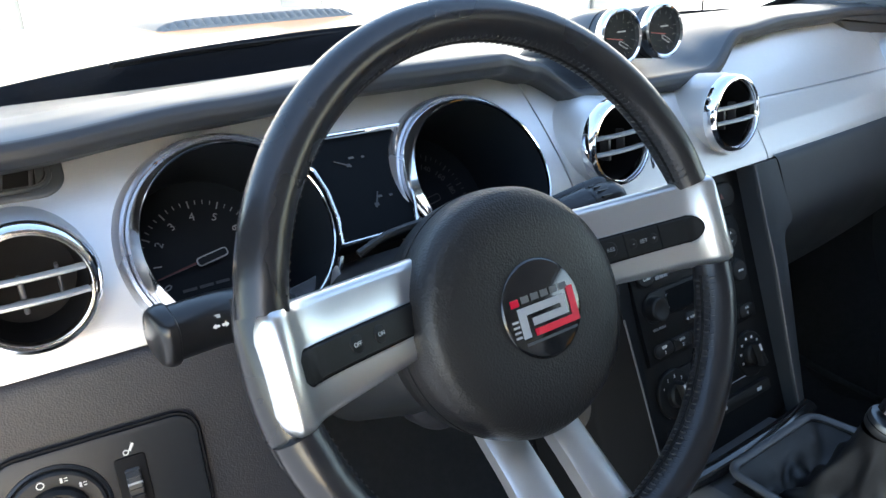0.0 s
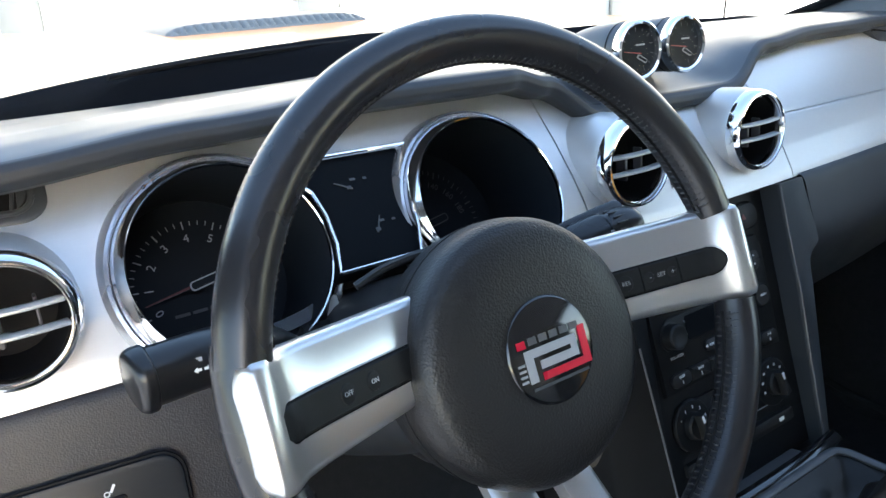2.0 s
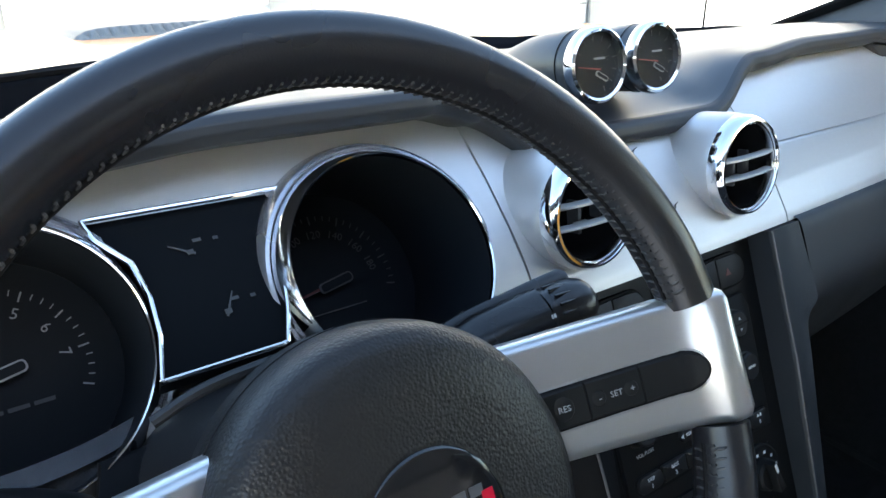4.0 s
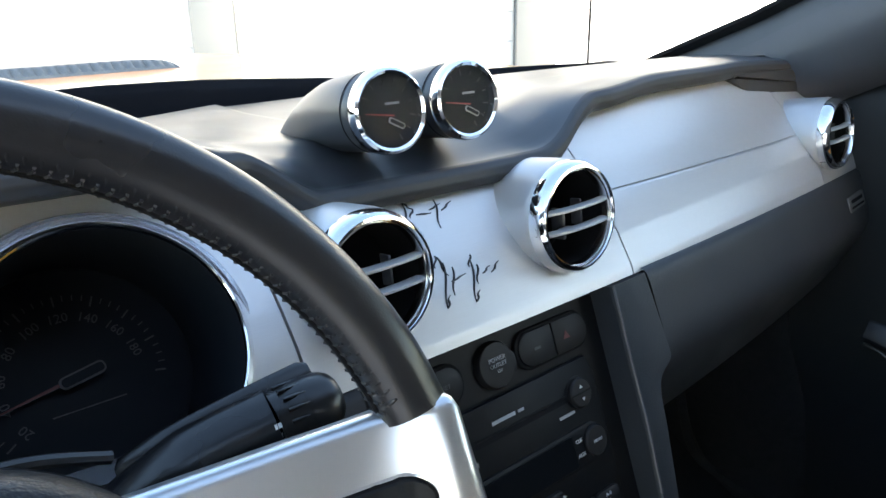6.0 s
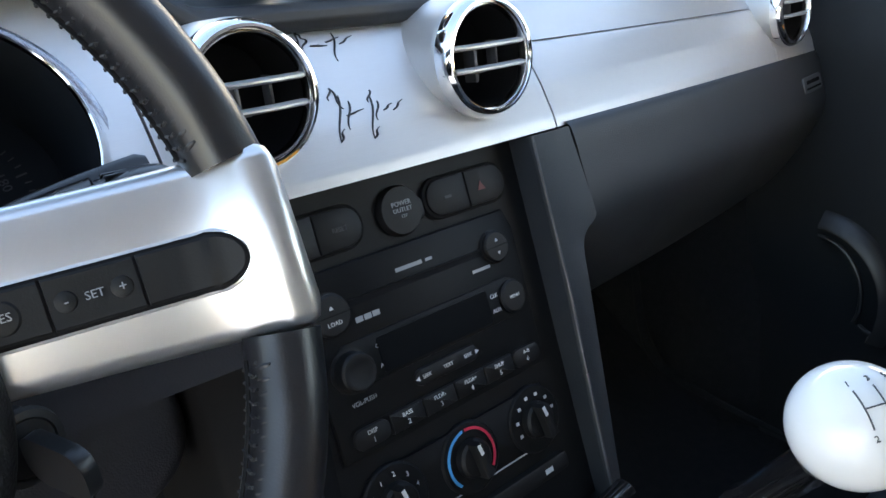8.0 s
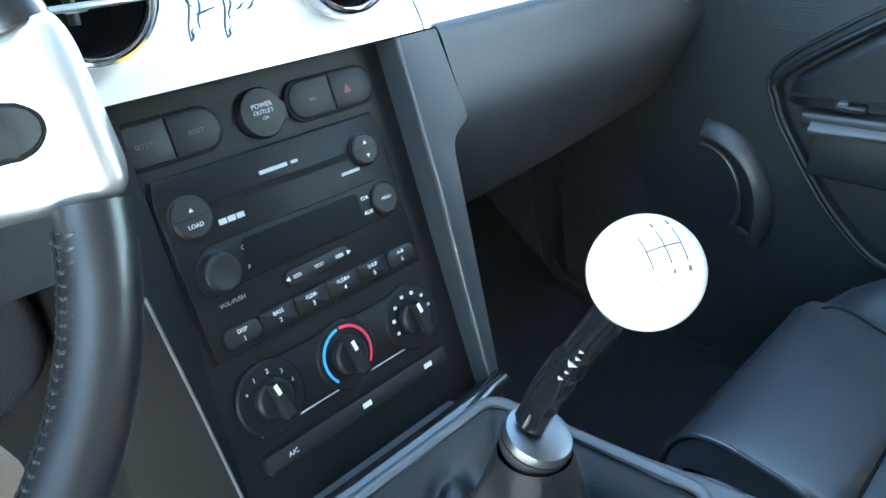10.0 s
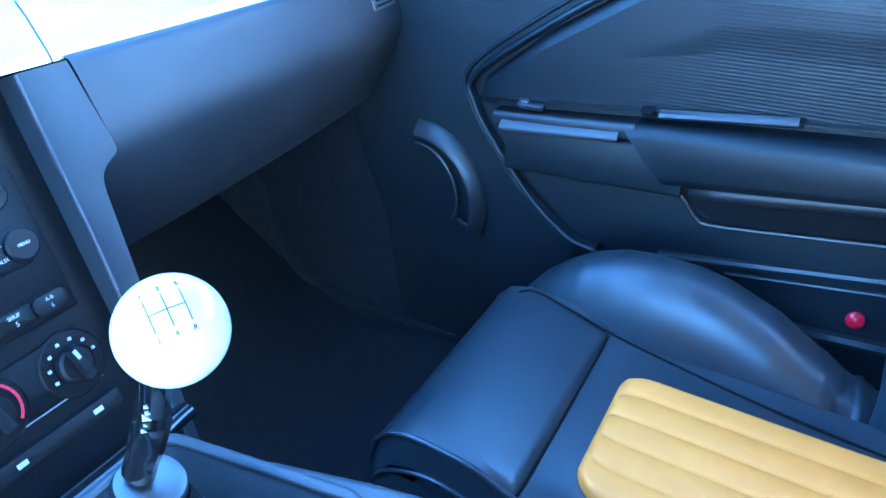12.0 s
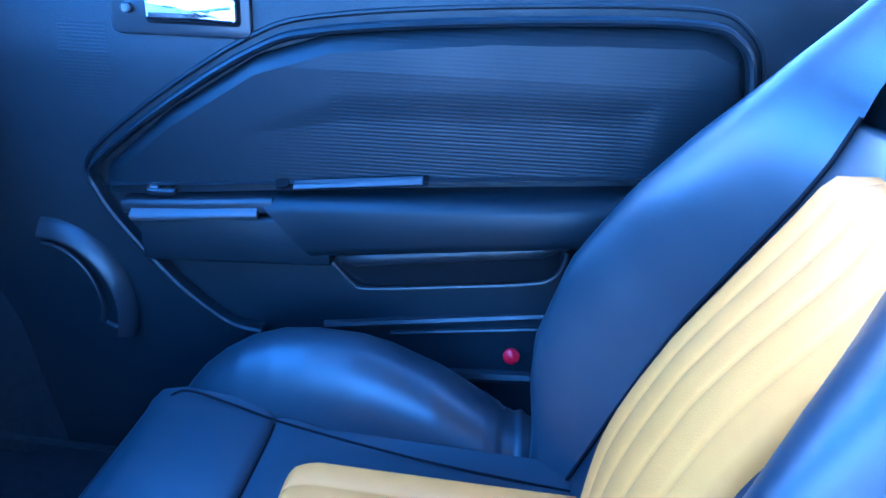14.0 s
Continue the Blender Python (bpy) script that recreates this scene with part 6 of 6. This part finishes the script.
# footwell side with the curved grille edge
kick = thing("kick_panel", (0.74, 0.58, 0.28), "dark footwell side panel with a curved speaker edge", "side panel")
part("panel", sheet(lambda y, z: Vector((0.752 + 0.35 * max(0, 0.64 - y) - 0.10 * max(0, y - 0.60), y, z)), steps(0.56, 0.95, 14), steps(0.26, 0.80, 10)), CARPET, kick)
AC = (0.520, 0.552)
BAND = [(0.1260, 0.003), (0.1235, 0.008), (0.1200, 0.0110), (0.1080, 0.0215), (0.1040, 0.0220), (0.1010, 0.006)]
band = sheet(lambda a, k: Vector((0.745 - BAND[k][1], AC[0] - BAND[k][0] * math.cos(radians(a)) * 0.92, AC[1] + BAND[k][0] * math.sin(radians(a)))), steps(91, -22, 40), range(6))
part("grille_edge", band, SMOOTH, kick, "bevelled black band round the speaker", angle=40)
part("grille_lip", sweep([(0.733, AC[0] - 0.070 * math.cos(radians(a)), AC[1] + 0.090 * math.sin(radians(a)) * (1 if a > 0 else 0.7)) for a in steps(92, -20, 24)], 0.0034, 8), SMOOTH, kick, "thin inner lip")
part("grille_foot", sweep([(0.732, 0.447, 0.530), (0.731, 0.436, 0.525), (0.730, 0.424, 0.522)], 0.0034, 8), SMOOTH, kick)

edge = smooth_path([(0.615, 0.77, 0.62), (0.640, 0.755, 0.55), (0.660, 0.75, 0.46), (0.700, 0.745, 0.37), (0.738, 0.72, 0.315), (0.742, 0.60, 0.300), (0.742, 0.45, 0.298)], 8)
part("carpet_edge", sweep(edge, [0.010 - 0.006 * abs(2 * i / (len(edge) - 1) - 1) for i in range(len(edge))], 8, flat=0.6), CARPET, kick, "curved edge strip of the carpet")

# ---- the shell: floor, roof, pillars, glass ----
solid("floor", sheet(lambda x, y: Vector((x, y, 0.262 + 0.30 * max(0, (y - 0.62) / 0.42) ** 1.4 + 0.004 * noise.noise(Vector((x * 30, y * 30, 0))))), steps(-0.78, 0.78, 60), steps(-1.25, 1.02, 70), skirt=(0, 0, -0.03)), CARPET, "black carpeted car floor", "floor", "structure")
solid("wall_front", box((-0.80, 1.02, 0.24), (0.80, 1.05, 1.0), 0.0), DARK, "dark bulkhead behind the dashboard", "wall", "structure")
# added out of view: shuts off light from behind, no rear window is built
solid("wall_rear", box((-0.80, -1.30, 0.24), (0.80, -1.26, 1.36), 0.0), HEADLINER, "unseen grey stand-in wall closing the cabin where the rear window would be", "wall", "structure")
solid("ceiling", sheet(lambda x, y: Vector((x, y, 1.385 - 0.035 * (x / 0.6) ** 2 - 0.10 * max(0, (y - 0.0) / 0.30) ** 2 - 0.03 * max(0, -(y + 0.5) / 0.7) ** 2)), steps(-0.75, 0.75, 20), steps(-1.28, 0.24, 24), skirt=(0, 0, 0.03)), HEADLINER, "grey fabric headliner", "ceiling", "structure", angle=80)


def pillar(s):
    a, b = Vector((0.705 if s > 0 else -0.75, 0.80, 0.954)), Vector((s * 0.705, 0.22, 1.245))
    bm = bmesh.new()
    rings = []
    for t in steps(-0.06, 1, 14):
        c = a.lerp(b, t)
        fat = 1.0 + 0.5 * max(0, 0.25 - t)
        rings.append([bm.verts.new(c + Vector((s * x, y, z)) * fat) for x, y, z in ((-0.046, 0.010, 0.012), (-0.040, -0.008, -0.004), (-0.014, -0.030, -0.034), (0.03, -0.045, -0.05), (0.06, -0.02, -0.03), (0.05, 0.05, 0.05), (-0.02, 0.05, 0.06))])
    for p, q in zip(rings, rings[1:]):
        for k in range(7):
            bm.faces.new((p[k], p[(k + 1) % 7], q[(k + 1) % 7], q[k]))
    bm.faces.new(rings[0])
    bm.faces.new(rings[-1])
    if s > 0:
        solid("glass_edge", sweep([r[6].co + Vector((-0.010, 0.004, 0.001)) for r in rings], 0.010, 8, flat=0.5), DARK, "black band along the edge of the windscreen", "trim", "structure")
    return solid("pillar_trim", bm, PILLAR, "grey vinyl windscreen pillar", "pillar", "structure", angle=60)


pillar(1)
pillar(-1)
solid("mirror_sail", prism([(0.64, 1.015), (0.40, 1.015), (0.42, 1.06), (0.60, 1.08)], 0, 0.02, basis(Vector((0.745, 0, 0)), Vector((0, 1, 0)), Vector((0, 0, 1)), Vector((1, 0, 0))), 0.004), PAD, "black corner panel at the front of the side window", "trim", "structure")
solid("window_1", sheet(lambda x, t: Vector((x * (1 - 0.10 * t), (glass_foot(x) + 0.03) * (1 - t) + (0.24 - 0.10 * (x / 0.6) ** 2) * t, 1.005 + (1.345 - 1.005 - 0.05 * (x / 0.6) ** 2) * t + 0.02 * math.sin(math.pi * t))), steps(-0.84, 0.64, 28), steps(0, 1, 16)), GLASS, "clear curved windscreen", "window", "structure", angle=80).visible_shadow = False
solid("window_2", sheet(lambda y, t: Vector((0.765 - 0.045 * t, y, 1.015 + 0.31 * t)), steps(-0.75, 0.52, 4), steps(0, 1, 4), keep=lambda y, t: y < 0.56 - 0.40 * t), GLASS, "clear passenger side window", "window", "structure", angle=80).visible_shadow = False
solid("roof_rail", sweep(smooth_path([(0.72, 0.22, 1.30), (0.72, -0.2, 1.335), (0.72, -0.8, 1.33), (0.72, -1.27, 1.20)], 6), 0.030, 10), PAD, "dark trim rail above the side window", "trim", "structure")
solid("roof_rail", sweep(smooth_path([(-0.72, 0.22, 1.30), (-0.72, -0.2, 1.335), (-0.72, -0.8, 1.33), (-0.72, -1.27, 1.20)], 6), 0.030, 10), PAD, "dark trim rail above the open door", "trim", "structure")
solid("wall_right", box((0.78, -1.28, 0.24), (0.80, 1.03, 0.99), 0.0), DARK, "outer skin behind the passenger door panel", "wall", "structure")
solid("sill", box((-0.80, -1.28, 0.22), (-0.73, 1.03, 0.36), 0.012), SMOOTH, "black door sill on the open side", "sill", "structure")
# added out of view too, in place of the pillar and quarter window
solid("wall_left_rear", box((-0.80, -1.28, 0.26), (-0.775, -0.42, 1.30), 0.004), HEADLINER, "unseen grey stand-in side wall behind the door opening", "wall", "structure")
solid("wall_left", box((-0.80, 0.62, 0.26), (-0.765, 1.03, 1.0), 0.004), DARK, "dark cowl side beside the dashboard", "wall", "structure")

# ---- the car's front, seen through the windscreen ----
car = thing("car", (0, 1.6, 0.6), "orange car bonnet with a black ribbed scoop", "car")


def hood_z(x, y):
    return 1.012 - 0.040 * max(0, (y - 1.10)) ** 1.25 + 0.02 * max(0, 1.0 - y) - 0.055 * (x / 0.8) ** 4 + 0.012 * math.exp(-((abs(x) - 0.52) / 0.12) ** 2)


part("bonnet", sheet(lambda x, y: Vector((x, y, hood_z(x, y))), steps(-0.86, 0.86, 60), steps(0.50, 2.25, 70), skirt=(0, 0, -0.30), keep=lambda x, y: y > max(0.80, glass_foot(x) + 0.085)), PAINT, car, "orange painted bonnet", angle=70)


def cowl_pt(x, t):
    yb = glass_foot(x)
    k = line([(-0.1, 0.004), (MID, 0.0), (0.25, -0.016), (0.6, -0.010)], x)
    prof = [(min(0.004, pad_back(x) + 0.006 - yb), 0.975 + k), (0.020, 1.002 + k), (0.040, 1.026 + k), (0.060, 1.036 + k), (0.075, 1.034 + k), (0.095, 1.024 + k), (0.125, 1.005 + k)]
    i = min(int(t), 5)
    a, b = prof[i], prof[i + 1]
    h = t - i
    return Vector((x, yb + a[0] + (b[0] - a[0]) * h, a[1] + (b[1] - a[1]) * h))


part("cowl", sheet(cowl_pt, steps(-0.79, 0.79, 70), steps(0, 6, 24)), COWL, car, "black plastic cowl below the windscreen", angle=50)
part("wiper_arm", sweep(smooth_path([(0.02, 1.052, 1.030), (-0.18, 1.020, 1.033), (-0.36, 0.955, 1.038), (-0.48, 0.885, 1.042)], 6), 0.0045, 6, flat=0.6), DARK, car, "black wiper arm")


def scoop_pt(u, v):
    """u from back to front, v across."""
    x = MID + (v - 0.5) * 2 * (0.228 - 0.012 * u)
    y = 1.62 + 0.36 * u
    across = max(0.0, 1 - abs(2 * v - 1) ** 8)
    along = min(1.0, u / 0.10) ** 0.6 * min(1.0, (1.0 - u) / 0.2) ** 0.5
    rib = -0.006 * max(0, math.sin(v * 2 * math.pi * 24)) if 0.03 < u < 0.10 else 0
    return Vector((x, y, hood_z(x, y) - 0.004 + (0.023 * along) * across ** 0.55 + rib))


part("scoop", sheet(scoop_pt, steps(0, 1, 50), steps(0, 1, 110)), SCOOP, car, "black scoop with a ribbed rear edge", angle=40)
part("antenna", sweep([(0.802, 1.10, 0.93), (0.801, 1.097, 1.30), (0.80, 1.095, 1.75)], 0.0022, 8), DARK, car, "thin black aerial mast")

# ---- outside: drive, garage, tree ----
ground = bmesh.new()
sheet(lambda x, y: Vector((x, y, 0.0)), [-600, -120, -30, -12, -6, -2, 2, 6, 12, 30, 120, 600], [-600, -120, -30, -12, -6, -2, 2, 6, 12, 30, 120, 600], bm=ground)
solid("ground", ground, CONCRETE, "pale sunlit concrete drive", "ground", "structure")
GA = radians(37)
GF = basis(Vector((7.6 * math.sin(GA), 7.6 * math.cos(GA), 0)), Vector((math.cos(GA), -math.sin(GA), 0)), Vector((0, 0, 1)), Vector((-math.sin(GA), -math.cos(GA), 0)))
garage = thing("garage", GF.translation, "long white garage with sectional doors and grey posts", "garage")
part("wall", box((-14, 2.3, -6.0), (9, 4.2, -0.02), 0.0, GF), GARAGE, garage)
part("roof", box((-14.4, 4.2, -6.4), (9.4, 4.4, 0.5), 0.03, GF), POST, garage)
part("back_wall", box((-14, 0, -6.0), (9, 2.3, -0.25), 0.0, GF), GARAGE, garage)
for i, x in enumerate((-11.6, -8.45, -5.3, -2.15, 1.0, 4.15, 7.3)):
    part("post", box((x - 0.20, 0, -0.3), (x + 0.20, 2.3, 0.06), 0.015, GF), POST, garage, "grey painted post")
    part("post_trim", box((x - 0.26, 0, -0.2), (x + 0.26, 0.16, 0.10), 0.01, GF), POST, garage)
for i, x in enumerate((-11.6, -8.45, -5.3, -2.15, 1.0, 4.15)):
    d = part("garage_door", box((x + 0.20, 0, -0.2), (x + 2.95, 2.3, -0.10), 0.0, GF), GARAGE, garage, "white sectional door")
    for k in range(8):
        part("door_section", box((x + 0.21, 0.02 + k * 0.285, -0.105), (x + 2.94, 0.02 + k * 0.285 + 0.277, -0.075), 0.008, GF), GARAGE, d)
tree = thing("tree", (-5.5, 16, 0), "small leafy tree beyond the drive", "tree")
trunk = [(-5.5, 16, -0.05), (-5.45, 16, 0.8), (-5.52, 16.05, 1.6), (-5.4, 16.1, 2.6)]
part("trunk", sweep(smooth_path(trunk, 4), [0.16 - 0.007 * i for i in range(13)], 8), BARK, tree)
rl = random.Random(3)
for i in range(6):
    a = i * 1.05
    part("limb", sweep(smooth_path([(-5.45, 16.05, 1.5 + 0.15 * i), (-5.45 + 0.5 * math.cos(a), 16 + 0.5 * math.sin(a), 2.2 + 0.1 * i), (-5.45 + 1.1 * math.cos(a), 16 + 1.1 * math.sin(a), 2.9 + 0.1 * i)], 4), [0.06 - 0.005 * k for k in range(9)], 6), BARK, tree)
bm = bmesh.new()
for i in range(2600):
    a, r, h = rl.uniform(0, 6.283), 1.6 * rl.random() ** 0.5, rl.uniform(-1, 1)
    c = Vector((-5.45 + r * math.cos(a) * (1 - 0.4 * h * h), 16 + r * math.sin(a) * (1 - 0.4 * h * h), 3.1 + 1.2 * h + 0.3 * math.sin(3 * a)))
    q = Euler((rl.uniform(0, 6), rl.uniform(0, 6), rl.uniform(0, 6))).to_matrix()
    s = rl.uniform(0.05, 0.11)
    bm.faces.new([bm.verts.new(c + q @ Vector(p) * s) for p in ((-1, 0, 0), (0, -0.5, 0.1), (1, 0, 0), (0, 0.5, 0.1))])
part("crown", bm, LEAF, tree, angle=80)

# a dry branch and a short stake on the drive, far ahead
branch = thing("dry_branch", (1.06, 10.75, 0.0), "small dry forked branch lying on the pale drive", "branch")
for dx, dy, dz in ((-0.20, 0.05, 0.05), (0.19, -0.02, 0.04), (0.03, 0.0, 0.30), (-0.10, 0.10, 0.16), (0.11, 0.06, 0.13)):
    part("twig", sweep(smooth_path([(1.06, 10.75, 0.02), (1.06 + dx * 0.5, 10.75 + dy * 0.5, 0.03 + dz * 0.6), (1.06 + dx, 10.75 + dy, dz)], 4), [0.016 - 0.0014 * i for i in range(9)], 6), BARK, branch)
stake = thing("garden_stake", (1.10, 15.2, 0.0), "thin weathered stake standing beyond the drive", "stake")
part("pole", sweep([(1.10, 15.2, -0.02), (1.11, 15.2, 0.30), (1.10, 15.2, 0.62)], 0.030, 8), BARK, stake)
part("cap", sweep([(1.02, 15.2, 0.60), (1.10, 15.2, 0.64), (1.19, 15.2, 0.61)], 0.035, 8), BARK, stake)
